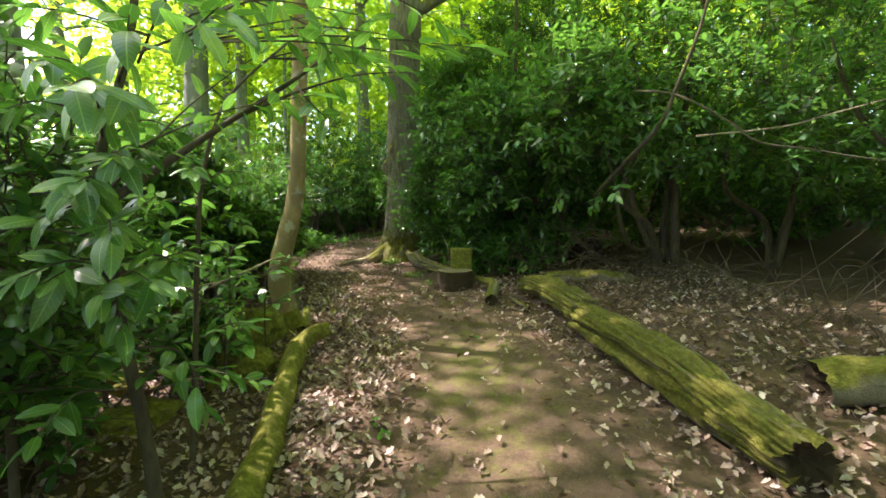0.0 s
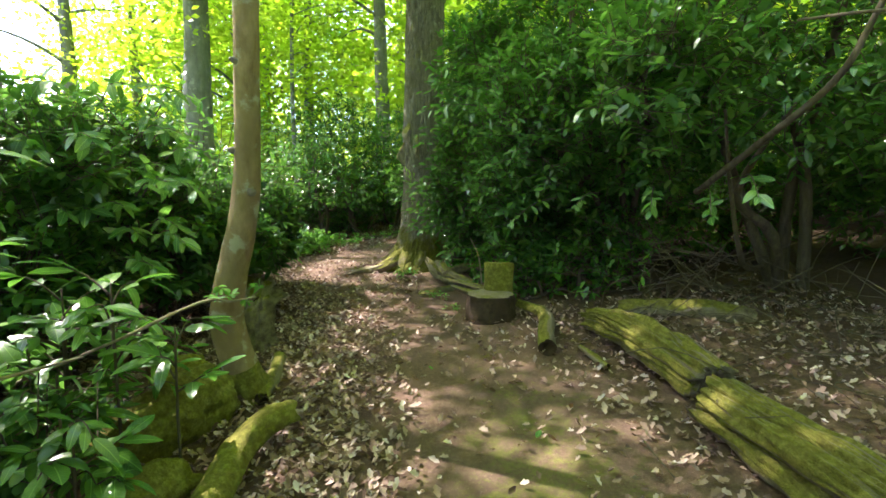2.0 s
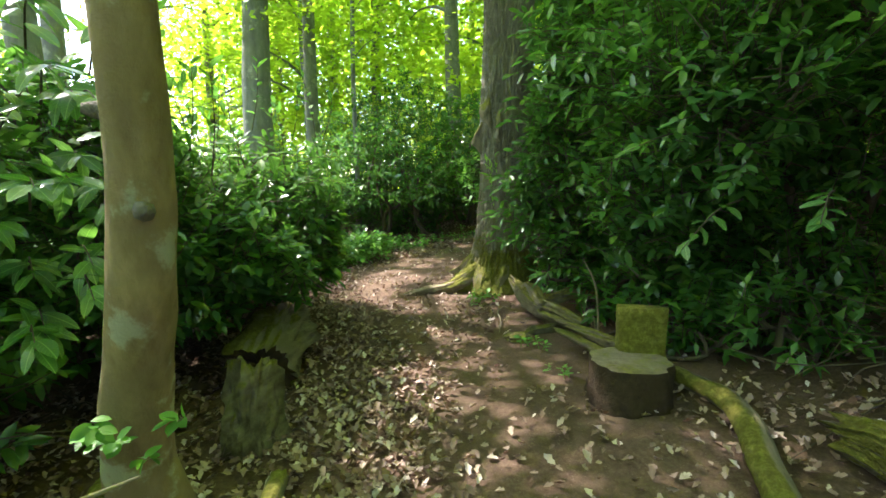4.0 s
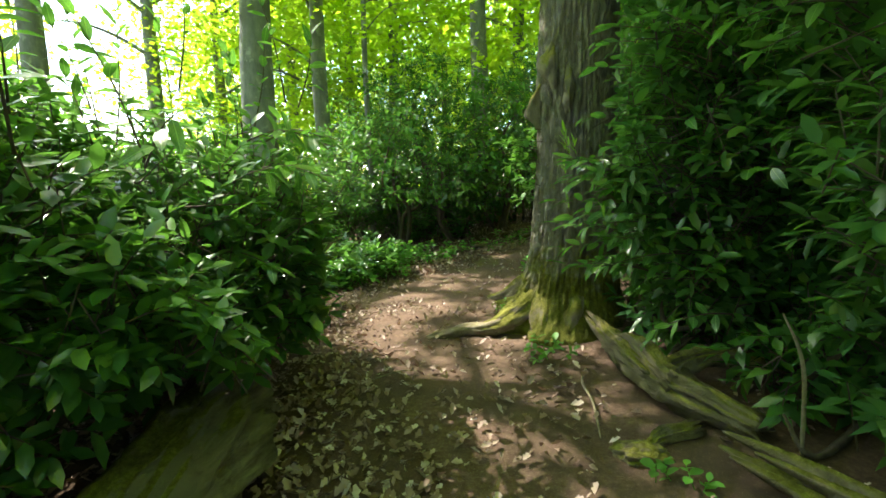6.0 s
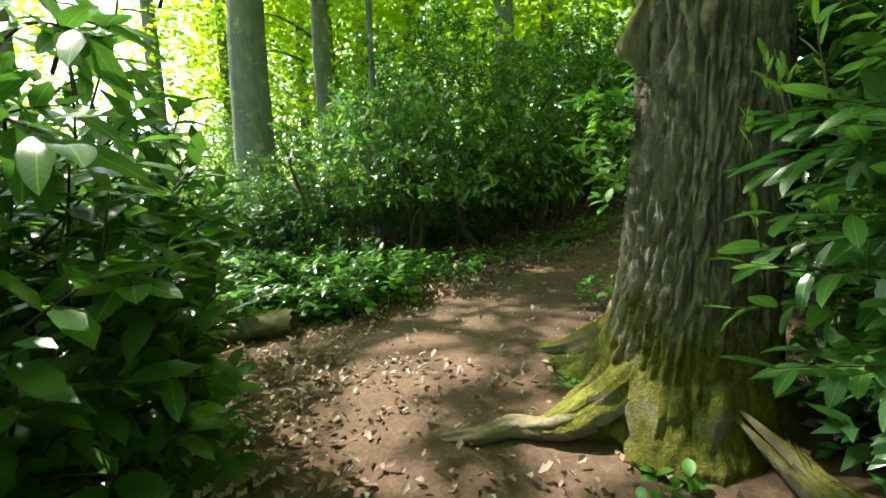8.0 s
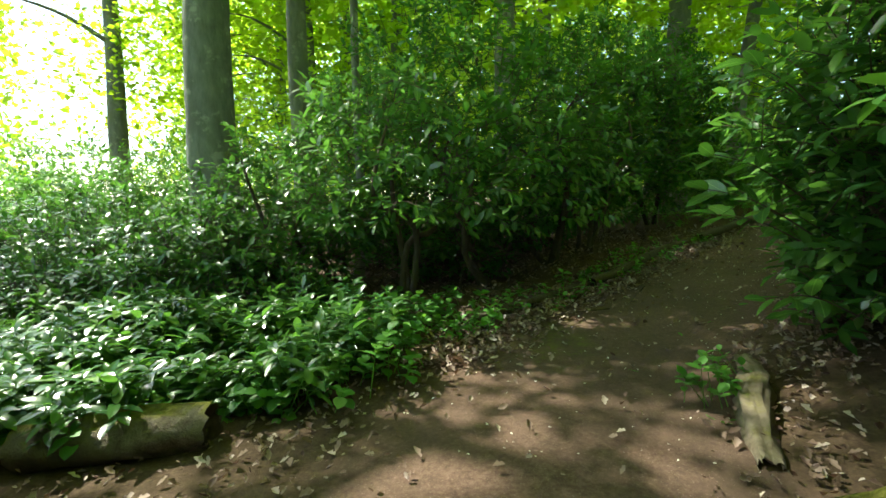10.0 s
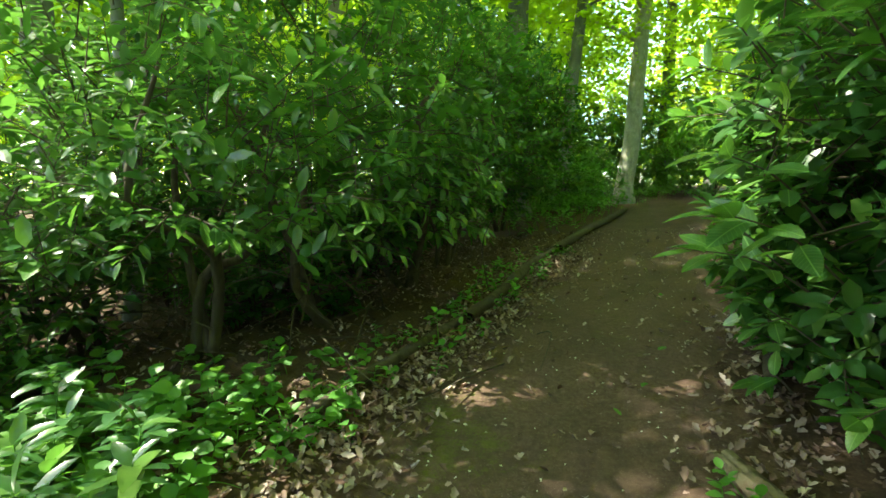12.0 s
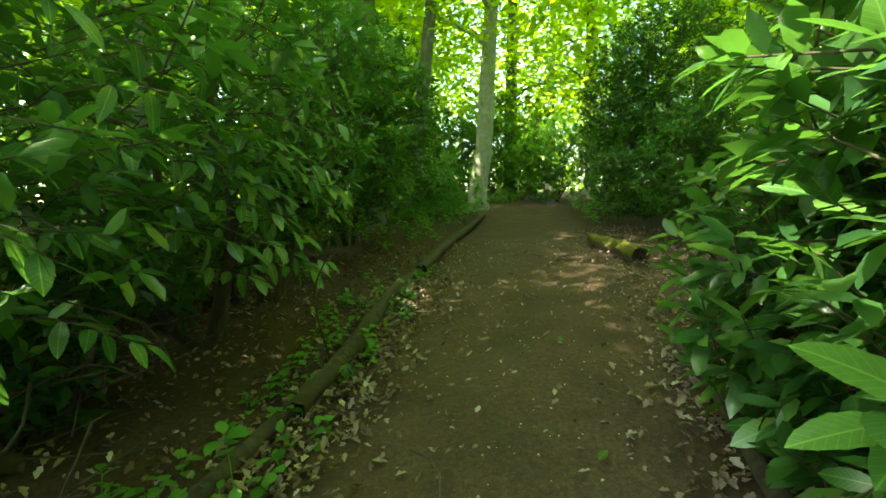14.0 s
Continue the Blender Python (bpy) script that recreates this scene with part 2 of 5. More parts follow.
def tube(points, radii, sides=10, lump=0.0, ridges=0.0, wild=0.0, caps=True, rise=1, squash=1.0, crack=0.0):
    """Verts and faces of a limb along a bent line, with lumps, lengthwise ridges and rough ends."""
    P = [Vector(p) for p in points]
    fine, fr = [], []
    for i in range(len(P) - 1):
        a, b, c, d = P[max(i - 1, 0)], P[i], P[i + 1], P[min(i + 2, len(P) - 1)]
        for k in range(rise):
            u = k / rise
            fine.append(0.5 * (2 * b + (c - a) * u + (2 * a - 5 * b + 4 * c - d) * u * u + (3 * b - a - 3 * c + d) * u ** 3))
            fr.append(radii[i] + (radii[i + 1] - radii[i]) * u)
    fine.append(P[-1])
    fr.append(radii[-1])
    seed = RNG.uniform(0, 50)
    verts, faces, n = [], [], len(fine)
    along = (fine[min(1, n - 1)] - fine[0]).normalized()
    side = along.orthogonal().normalized()
    for i, (c, r) in enumerate(zip(fine, fr)):
        along = (fine[min(i + 1, n - 1)] - fine[max(i - 1, 0)]).normalized()
        side = (side - along * side.dot(along)).normalized()
        other = along.cross(side)
        for k in range(sides):
            a = 2 * math.pi * k / sides
            q = side * math.cos(a) + other * math.sin(a)
            f = 1.0
            if lump:
                f += lump * noise.noise(c * 4.0 + q * 1.2 + Vector((seed, 0, 0)))
            if ridges:
                f += ridges * (abs(noise.noise(q * 4.5 + c * 0.9 + Vector((seed, 3, 0)))) * 2 - 0.5)
                f += 0.4 * ridges * noise.noise(q * 11 + c * 5.0)
            if crack:
                g = abs(noise.noise(Vector((q.x * 2.6, q.z * 2.6, seed)) + c * 0.8))
                f -= crack * max(0.0, 1 - g * 9.0)
                f *= 1 - 0.22 * max(0.0, q.z) ** 2
            p = c + q * (r * f)
            p.z = c.z + (p.z - c.z) * squash
            if wild and i in (0, n - 1):
                p += along * ((-1 if i == 0 else 1) * wild * (0.5 + noise.noise(q * 2.5 + Vector((seed, 7, i)))))
            verts.append(tuple(p))
    for i in range(n - 1):
        for k in range(sides):
            l = (k + 1) % sides
            faces.append((i * sides + k, i * sides + l, (i + 1) * sides + l, (i + 1) * sides + k))
    if caps:
        for i, flip in ((0, True), (n - 1, False)):
            m = len(verts)
            verts.append(tuple(fine[i]))
            for k in range(sides):
                l = (k + 1) % sides
                a, b = i * sides + k, i * sides + l
                faces.append((m, b, a) if flip else (m, a, b))
    return verts, faces


def joined(pieces):
    verts, faces = [], []
    for v, f in pieces:
        o = len(verts)
        verts.extend(v)
        faces.extend(tuple(i + o for i in g) for g in f)
    return verts, faces


def unit(a):
    return a / np.maximum(np.linalg.norm(a, axis=1, keepdims=True), 1e-9)


LEAF_FINE = (np.array([(0, 0), (0.22, -0.7), (0.22, 0), (0.22, 0.7), (0.5, -1), (0.5, 0), (0.5, 1), (0.8, -0.72), (0.8, 0), (0.8, 0.72), (1, 0)], float),
             [(0, 2, 1), (0, 3, 2), (1, 2, 5, 4), (2, 3, 6, 5), (4, 5, 8, 7), (5, 6, 9, 8), (7, 8, 10), (8, 9, 10)])
LEAF_PLAIN = (np.array([(0, 0), (0.45, -1), (0.5, 0), (0.45, 1), (1, 0)], float), [(0, 2, 1), (0, 3, 2), (1, 2, 4), (2, 3, 4)])
LEAF_MID = (np.array([(0, 0), (0.28, -0.85), (0.32, 0), (0.28, 0.85), (0.70, -0.85), (0.70, 0), (0.70, 0.85), (1, 0)], float),
            [(0, 2, 1), (0, 3, 2), (1, 2, 5, 4), (2, 3, 6, 5), (4, 5, 7), (5, 6, 7)])
LEAF_DEAD = (np.array([(0, 0), (0.18, -0.55), (0.4, -0.5), (0.5, -1.0), (0.72, -0.6), (1, 0), (0.78, 0.75), (0.55, 0.6), (0.42, 1.0), (0.2, 0.5), (0.5, 0)], float),
             [(0, 10, 2, 1), (2, 10, 4, 3), (4, 10, 5), (5, 10, 6), (6, 10, 8, 7), (8, 10, 0, 9)])
LEAF_FLAT = (np.array([(0, 0), (0.45, -1), (1, 0), (0.5, 1)], float), [(0, 3, 2, 1)])


def leaves(at, way, face, length, wide, shape, droop=0.25, fold=0.25):
    """Verts and faces of many leaves: where each begins, the way it points, the side it shows, its length."""
    n = len(at)
    way = unit(way)
    across = unit(np.cross(face, way))
    face = np.cross(way, across)
    uv, plan = shape
    k = len(uv)
    L = np.broadcast_to(np.asarray(length, float), (n,))[:, None, None]
    sag = RNG.uniform(0.3, 1.7, n)[:, None] * droop
    u, v = uv[:, 0][None], uv[:, 1][None] * wide
    w = fold * np.abs(v) - sag * u ** 2
    P = at[:, None] + L * (u[..., None] * way[:, None] + v[..., None] * across[:, None] + w[..., None] * face[:, None])
    start = (np.arange(n) * k)[:, None]
    faces = []
    for f in plan:
        faces.extend((start + np.array(f)[None]).tolist())
    return P.reshape(-1, 3), faces


def around(n):
    return unit(RNG.normal(size=(n, 3)))


def sprays(tips, way, count, length, reach, wide, shape, droop=0.17):
    """Shoots that each carry a whorl of leaves, alternate along the last part."""
    n = len(tips)
    way = unit(way)
    a = unit(np.cross(way, around(n)))
    b = np.cross(way, a)
    A, D, N, S = [], [], [], []
    for k in range(count):
        ang = 2.4 * k + RNG.uniform(-0.4, 0.4, n)
        back = (count - 1 - k) / max(count - 1, 1)
        out = a * np.cos(ang)[:, None] + b * np.sin(ang)[:, None]
        lean = 0.35 + 0.75 * back
        d = way * np.array((1, 1, 0.6)) * (1 - 0.55 * lean) + out * np.array((1, 1, 0.6)) * (0.35 + 0.65 * lean) + RNG.normal(0, 0.16, (n, 3)) * np.array((1, 1, 0.7)) + np.array((0, 0, -0.04))
        A.append(tips - way * (reach * back))
        D.append(d)
        N.append(way * 0.45 + np.array((0, 0, 1.15)) - out * 0.15 + RNG.normal(0, 0.26, (n, 3)))
        S.append(length * RNG.uniform(0.62, 1.15, n) * (1 - 0.12 * (k == count - 1)))
    return leaves(np.concatenate(A), np.concatenate(D), np.concatenate(N), np.concatenate(S), wide, shape, droop)


def twigs(tips, way, reach, r=0.003):
    """Thin three-sided shoots under the sprays."""
    n = len(tips)
    way = unit(way)
    a = unit(np.cross(way, around(n)))
    b = np.cross(way, a)
    base = tips - way * reach
    V = []
    for p, s in ((base, r * 1.6), (tips, r)):
        for k in range(3):
            V.append(p + s * (a * math.cos(2.094 * k) + b * math.sin(2.094 * k)))
    P = np.stack(V, 1)
    i = (np.arange(n) * 6)[:, None]
    F = []
    for k in range(3):
        l = (k + 1) % 3
        F.extend((i + np.array((k, l, 3 + l, 3 + k))[None]).tolist())
    return P.reshape(-1, 3), F


def blob_tips(blobs, density, floor=0.25, inner=0.5, gaps=0.12):
    """Tips and directions of shoots over a cluster of lumpy masses."""
    T, D = [], []
    for i, (cx, cy, cz, rx, ry, rz) in enumerate(blobs):
        c, r = np.array((cx, cy, cz + float(tilt(cx, cy)))), np.array((rx, ry, rz))
        area = 4 * math.pi * (((rx * ry) ** 1.6 + (rx * rz) ** 1.6 + (ry * rz) ** 1.6) / 3) ** 0.625
        n = int(area * density * (1 + inner))
        q = around(n)
        f = np.where(RNG.random(n) < 1 / (1 + inner), 1 - 0.28 * RNG.random(n) ** 1.5, RNG.uniform(0.35, 0.75, n))
        wave = np.sin(q[:, 0] * 5.1 + i) * np.sin(q[:, 1] * 4.3 + 2 * i) + 0.7 * np.sin(q[:, 2] * 7.7 + q[:, 0] * 6.1 + 3 * i)
        f = f * (1 + 0.13 * wave)
        p = c + q * r * f[:, None]
        keep = (wave + RNG.normal(0, 0.5, n)) > -1.9 + gaps * 4
        keep &= p[:, 2] > tilt(p[:, 0], p[:, 1]) + floor
        for j, (dx, dy, dz, ex, ey, ez) in enumerate(blobs):
            if j != i:
                o = (p - np.array((dx, dy, dz + float(tilt(dx, dy))))) / np.array((ex, ey, ez))
                keep &= (np.linalg.norm(o, axis=1) > 0.72) | (RNG.random(n) < 0.15)
        T.append(p[keep])
        D.append(unit(q / r)[keep] * 0.75 + np.array((0, 0, 0.38)) + RNG.normal(0, 0.33, (int(keep.sum()), 3)))
    return np.concatenate(T), np.concatenate(D)


def bush(label, blobs, stems, density=26, length=0.135, count=8, wide=0.20, shape=LEAF_PLAIN, floor=0.25, inner=0.5, gaps=0.12, name="laurel_bush", group="laurel bushes", material=None, category="bush"):
    """A broad evergreen shrub: bent stems from the ground, shoots and glossy leaves."""
    x, y = stems[0][0], stems[0][1]
    ob = thing(name, x, y, float(tilt(x, y)), label, category, group)
    tips, way = blob_tips(blobs, density, floor, inner, gaps)
    v, f = sprays(tips, way, count, length, 0.16, wide, shape)
    part("foliage", mesh_of("foliage", v, f, material or LAUREL), ob, "dense glossy dark green leaves", "stuff")
    v, f = twigs(tips, way, 0.30)
    part("shoot_growth", mesh_of("shoot_growth", v, f, STEM), ob, "thin green-brown shoots", "stuff")
    for i, (sx, sy, r) in enumerate(stems):
        for k in range(3):
            b = sorted(blobs, key=lambda q: math.hypot(q[0] - sx, q[1] - sy))[k % 2]
            goal = Vector((b[0], b[1], b[2] + float(tilt(b[0], b[1])))) + Vector(RNG.uniform(-0.6, 0.6, 3)) * Vector((b[3], b[4], b[5]))
            foot = Vector((sx + RNG.uniform(-0.15, 0.15), sy + RNG.uniform(-0.15, 0.15), 0))
            foot.z = float(tilt(foot.x, foot.y)) - 0.05
            mid1 = foot.lerp(goal, 0.35) + Vector(RNG.uniform(-0.25, 0.25, 3)) + Vector((0, 0, 0.1))
            mid2 = foot.lerp(goal, 0.7) + Vector(RNG.uniform(-0.3, 0.3, 3))
            v, f = tube([foot, mid1, mid2, goal], [r, r * 0.8, r * 0.55, r * 0.2], 6, 0.2, rise=4)
            part("stem", mesh_of("stem", v, f, STEM), ob)
    return ob


# ---- ground ----
def lines(dense_from, dense_to, pitch, far):
    inside = np.arange(dense_from, dense_to, pitch)
    out, d, p = [], pitch, dense_to
    while p < far:
        out.append(p)
        d *= 1.22
        p += d
    out.append(far)
    low, d, p = [], pitch, dense_from
    while p > -far:
        d *= 1.22
        p -= d
        low.append(max(p, -far))
    return np.concatenate((low[::-1], inside, out))


def build_ground():
    gx, gy = lines(-5, 5, 0.06, 400), lines(0, 17, 0.06, 400)
    X, Y = np.meshgrid(gx, gy)
    off, side = off_path(X, Y)
    Z = tilt(X, Y)
    near = (np.abs(X) < 12) & (Y > -5) & (Y < 26)
    rough = np.array([noise.noise((x * 2.1, y * 2.1, 0)) * 0.03 + noise.noise((x * 7, y * 7, 5)) * 0.012 if k else 0.0 for x, y, k in zip(X.ravel(), Y.ravel(), near.ravel())]).reshape(X.shape)
    Z = Z + rough * np.clip(0.5 + off, 0.3, 1.6) + 0.05 * np.clip(off, 0, 1) - 0.015
    nx, ny = len(gx), len(gy)
    i = (np.arange(ny - 1)[:, None] * nx + np.arange(nx - 1)[None]).ravel()
    faces = np.stack((i, i + 1, i + 1 + nx, i + nx), 1).tolist()
    me = mesh_of("ground", np.stack((X, Y, Z), -1).reshape(-1, 3), faces, GROUND)
    a = me.attributes.new("trodden", "FLOAT", "POINT")
    a.data.foreach_set("value", np.clip(0.5 - off / 0.5, 0, 1).ravel())
    moss = np.exp(-((X - 0.35) / 0.75) ** 2 - ((Y - 3.6) / 2.4) ** 2) + 0.85 * np.exp(-((X + 2.15) / 0.45) ** 2 - ((Y - 12.3) / 0.8) ** 2) + 0.35 * np.exp(-((X + 0.6) / 0.6) ** 2 - ((Y - 13) / 1.5) ** 2) + 0.38 * np.clip((Y - 11.5) / 3, 0, 1) * np.clip((30 - Y) / 8, 0, 1)
    a = me.attributes.new("mossy", "FLOAT", "POINT")
    a.data.foreach_set("value", moss.ravel())
    return tagged(new("ground", me), "brown trodden earth path through dark woodland soil", "ground", kind="structure")


build_ground()


# ---- trees ----
# made-up holes in the canopy (x, y, radius) that steer sun onto chosen spots
SUN_HOLES = ((0.4, 11.6, 0.34), (0.65, 12.0, 0.28), (-1.8, 12.75, 0.25), (-0.9, 12.85, 0.2), (-0.4, 13.85, 0.25), (-2.4, 7.4, 0.32), (-2.9, 7.0, 0.45), (-3.2, 7.6, 0.5), (-3.6, 6.6, 0.5), (-2.5, 6.5, 0.3), (-2.4, 4.5, 0.22), (-3.0, 11.9, 0.3), (-2.7, 12.3, 0.3), (4.6, 4.2, 0.4), (5.2, 4.5, 0.4), (4.0, 4.9, 0.35), (-4.6, 10.8, 0.5), (-2.8, 13.1, 0.3), (-2.55, 10.3, 0.32), (-2.3, 9.95, 0.3), (-2.6, 9.65, 0.32), (-2.45, 9.25, 0.24), (-2.9, 10.0, 0.2), (-1.35, 9.2, 0.3), (-1.1, 9.0, 0.2), (-4.2, 11.2, 0.42), (-3.4, 10.9, 0.25))


def in_sun_hole(p):
    """Leaves to cut from the crowns overhead so that sun reaches the chosen spots."""
    k = (p[:, 2] - tilt(-2.4, 9.6)) / SUN.z
    x, y = p[:, 0] - SUN.x * k, p[:, 1] - SUN.y * k
    hit = np.zeros(len(p), bool)
    for gx, gy, r in SUN_HOLES:
        hit |= np.hypot(x - gx, y - gy) < r + 0.05
    return hit


def crown_mesh(name, blobs, count, size, flat=0.5, foot=None):
    """Crown of small leaves in clumps, with gaps between; blobs are lumps relative to the tree's foot."""
    A = []
    vol = np.array([b[3] * b[4] * b[5] for b in blobs]) ** 0.75
    for b, share in zip(blobs, vol / vol.sum()):
        n = int(count * share / 14)
        q = around(n) * (RNG.random(n) ** 0.4)[:, None]
        c = np.array(b[:3]) + q * np.array(b[3:])
        spread = np.array((0.62, 0.62, 0.16)) * max(0.5, size * 3.2)
        A.append((c[:, None] + RNG.normal(0, 1, (n, 14, 3)) * spread).reshape(-1, 3))
    at = np.concatenate(A)
    if foot is not None:
        at = at[~in_sun_hole(at + np.array(foot))]
    n = len(at)
    way = RNG.normal(0, 1, (n, 3)) * np.array((1, 1, 0.35))
    face = RNG.normal(0, flat, (n, 3)) + np.array((0, 0, 1.0))
    v, f = leaves(at, way, face, size * RNG.uniform(0.6, 1.2, n), 0.33, LEAF_FLAT, 0.15, 0.1)
    return mesh_of(name, v, f, BEECH)


def limb_pieces(height, r, low, spread, n):
    out = []
    for k in range(n):
        z = low + (height * 0.85 - low) * (k + RNG.random()) / n
        a = RNG.uniform(0, 6.28)
        L = spread * RNG.uniform(0.5, 1.0)
        d = Vector((math.cos(a), math.sin(a), 0))
        p = [Vector((0, 0, z)), d * L * 0.35 + Vector((0, 0, z + L * 0.18)), d * L * 0.7 + Vector((0, 0, z + L * 0.25)), d * L + Vector((0, 0, z + L * 0.2))]
        out.append(tube(p, [r * 0.3, r * 0.2, r * 0.12, r * 0.03], 5, rise=3, caps=False))
    return out


def tree(x, y, r, height, low, spread, label, lean=(0, 0), leafage=7000, size=0.22, bark=None, name="beech_tree", group="tall trees", limbs=9):
    ob = thing(name, x, y, float(tilt(x, y)), label, "tree", group)
    foot = ob.location.copy()
    pts = [foot + Vector((lean[0] * z, lean[1] * z, z)) + (Vector(RNG.uniform(-0.06, 0.06, 3)) if z > 0.5 else Vector((0, 0, 0))) for z in (-0.2, 0.15, 0.6, 2, 4, 7, height * 0.65, height)]
    v, f = tube(pts, [r * 1.7, r * 1.4, r * 1.1, r, r * 0.93, r * 0.8, r * 0.5, r * 0.08], 20, 0.06, rise=5)
    part("trunk", mesh_of("trunk", v, f, bark or BEECH_BARK), ob, "straight upright trunk")
    for lv, lf in limb_pieces(height, r, low, spread, limbs):
        part("limb", mesh_of("limb", [(p[0] + foot.x + lean[0] * p[2], p[1] + foot.y + lean[1] * p[2], p[2] + foot.z) for p in lv], lf, bark or BEECH_BARK), ob)
    blobs = []
    for k in range(10):
        z = low + (height - low) * (k + 0.5) / 10
        w = spread * (0.55 + 0.45 * math.sin(math.pi * (k + 1) / 11))
        a = RNG.uniform(0, 6.28)
        o = RNG.uniform(0.1, 0.65) * w
        blobs.append((o * math.cos(a) + lean[0] * z, o * math.sin(a) + lean[1] * z, z, w * 0.75, w * 0.75, (height - low) * 0.10))
    me = crown_mesh("crown", blobs, leafage, size, foot=foot)
    crown = new("crown", me)
    crown.parent = ob
    tagged(crown, "bright yellow-green sunlit leaves", kind="stuff")
    return ob


T_A = tree(-8.3, 15.9, 0.42, 22, 6.2, 5.4, "tall grey beech with a thick smooth trunk", (0.012, 0), 9500)
tree(-7.5, 17.4, 0.22, 20, 6.0, 4.0, "tall slim grey beech with a bare trunk", (0.025, 0), 5000)
tree(-5.05, 14.9, 0.06, 9, 4.2, 2.0, "thin young beech sapling with a pale stem", (0.02, 0), 2200, 0.16, limbs=6)
tree(0.97, 23.3, 0.33, 21, 6.0, 5.0, "old beech with a dark trunk behind laurel", (-0.01, 0), 11000)
tree(2.7, 24.6, 0.2, 17, 5.5, 3.5, "slender dark tree leaning over laurel", (0.08, 0), 7000)
tree(5.3, 25.6, 0.27, 20, 5.0, 5.0, "pale-barked tree beside the path, lit by sun", (0.07, 0), 10000, bark=PALE_BARK)
tree(-13.3, 14.3, 0.30, 20, 7.0, 3.5, "grey beech at the bright edge of the wood", (0.01, 0), 2500)
tree(-18.7, 23.1, 0.36, 20, 7.0, 4.5, "grey beech beyond the clearing", (0.01, 0), 3500)
# the next two stand out of view, added so their crowns block the sun
tree(-8.2, 3.6, 0.30, 17, 6.5, 4.8, "unseen tall beech added to shade the start of the path", (0.0, 0.02), 7400, 0.2)
tree(-7.0, 7.3, 0.15, 15, 6.3, 3.2, "slim beech added out of view to shade the path", (0.03, 0.0), 3800, 0.18)
tree(-9.9, 10.9, 0.30, 18, 6.5, 4.2, "tall beech beside the laurel thicket", (0.0, 0.0), 2400, 0.2)
far_a = tree(-12, 29, 0.34, 22, 2.5, 5.5, "tall woodland tree with bright leaves", (0.0, 0.0), 10000, 0.3)
far_b = tree(-5, 33, 0.28, 19, 1.8, 5.0, "woodland tree with low leafy boughs", (0.03, 0.0), 9500, 0.3)
far_c = tree(2.5, 37, 0.30, 21, 1.8, 5.5, "woodland tree full of yellow-green leaves", (-0.02, 0.0), 10000, 0.3)
# (4.5, -4.5), (-6.5, -2.5), (6.8, 14.4): unseen trees added only for their shade
FAR = [(-8.5, 26, far_b), (-3.0, 27, far_c), (-18, 33, far_c), (-9, 38, far_a), (6, 33, far_b), (11, 33, far_a), (14, 24, far_c), (10, 21, far_b), (17, 15, far_a), (15, 7, far_c), (13, 0, far_b),
       (9, 13, far_c), (-9, -5, far_c), (4.5, -4.5, far_a), (-6.5, -2.5, far_a), (6.8, 14.4, far_a), (-2, -12, far_b), (10, -7, far_c), (-3.6, 21, far_c), (8, 4, far_a), (20, 26, far_b), (0, 45, far_c), (-14, 42, far_b), (17, 38, far_c), (-15.5, 29, far_c), (-17.5, 26, far_b), (-25, 9, far_c), (-10.5, 23.5, far_b), (3.5, 33, far_b), (13, 29, far_b)]
for fx, fy, kind in FAR:
    m = pose(fx, fy, float(tilt(fx, fy)), 0, 0, RNG.uniform(0, 360))
    copy_thing(kind, m)


def far_woodland():
    n = 230000
    a = RNG.uniform(0, 2 * math.pi, n)
    d = RNG.uniform(44, 75, n)
    z = 24 * RNG.random(n) ** 1.3
    lump = np.sin(a * 23) + np.sin(a * 51 + z * 0.6) + np.sin(z * 0.9 + a * 11)
    left = np.degrees(np.arctan2(-np.sin(a), np.cos(a)))
    gap = (left > 45) & (left < 57) & (z > 4)
    keep = (lump + RNG.normal(0, 0.9, n) > -0.7) & ~(gap & (RNG.random(n) < 0.75))
    a, d, z = a[keep], d[keep], z[keep]
    n = len(a)
    at = np.stack((-2 + d * np.sin(a), 10 + d * np.cos(a), z), 1)
    at[:, 2] += tilt(at[:, 0], at[:, 1])
    v, f = leaves(at, RNG.normal(0, 1, (n, 3)), RNG.normal(0, 0.6, (n, 3)) + np.array((0, 0, 0.8)), RNG.uniform(0.25, 0.75, n), 0.4, LEAF_FLAT, 0.2, 0.1)
    tagged(new("far_woodland", mesh_of("far_woodland", v, f, BEECH)), "bright green leaves of the distant wood", "foliage", kind="stuff")


far_woodland()


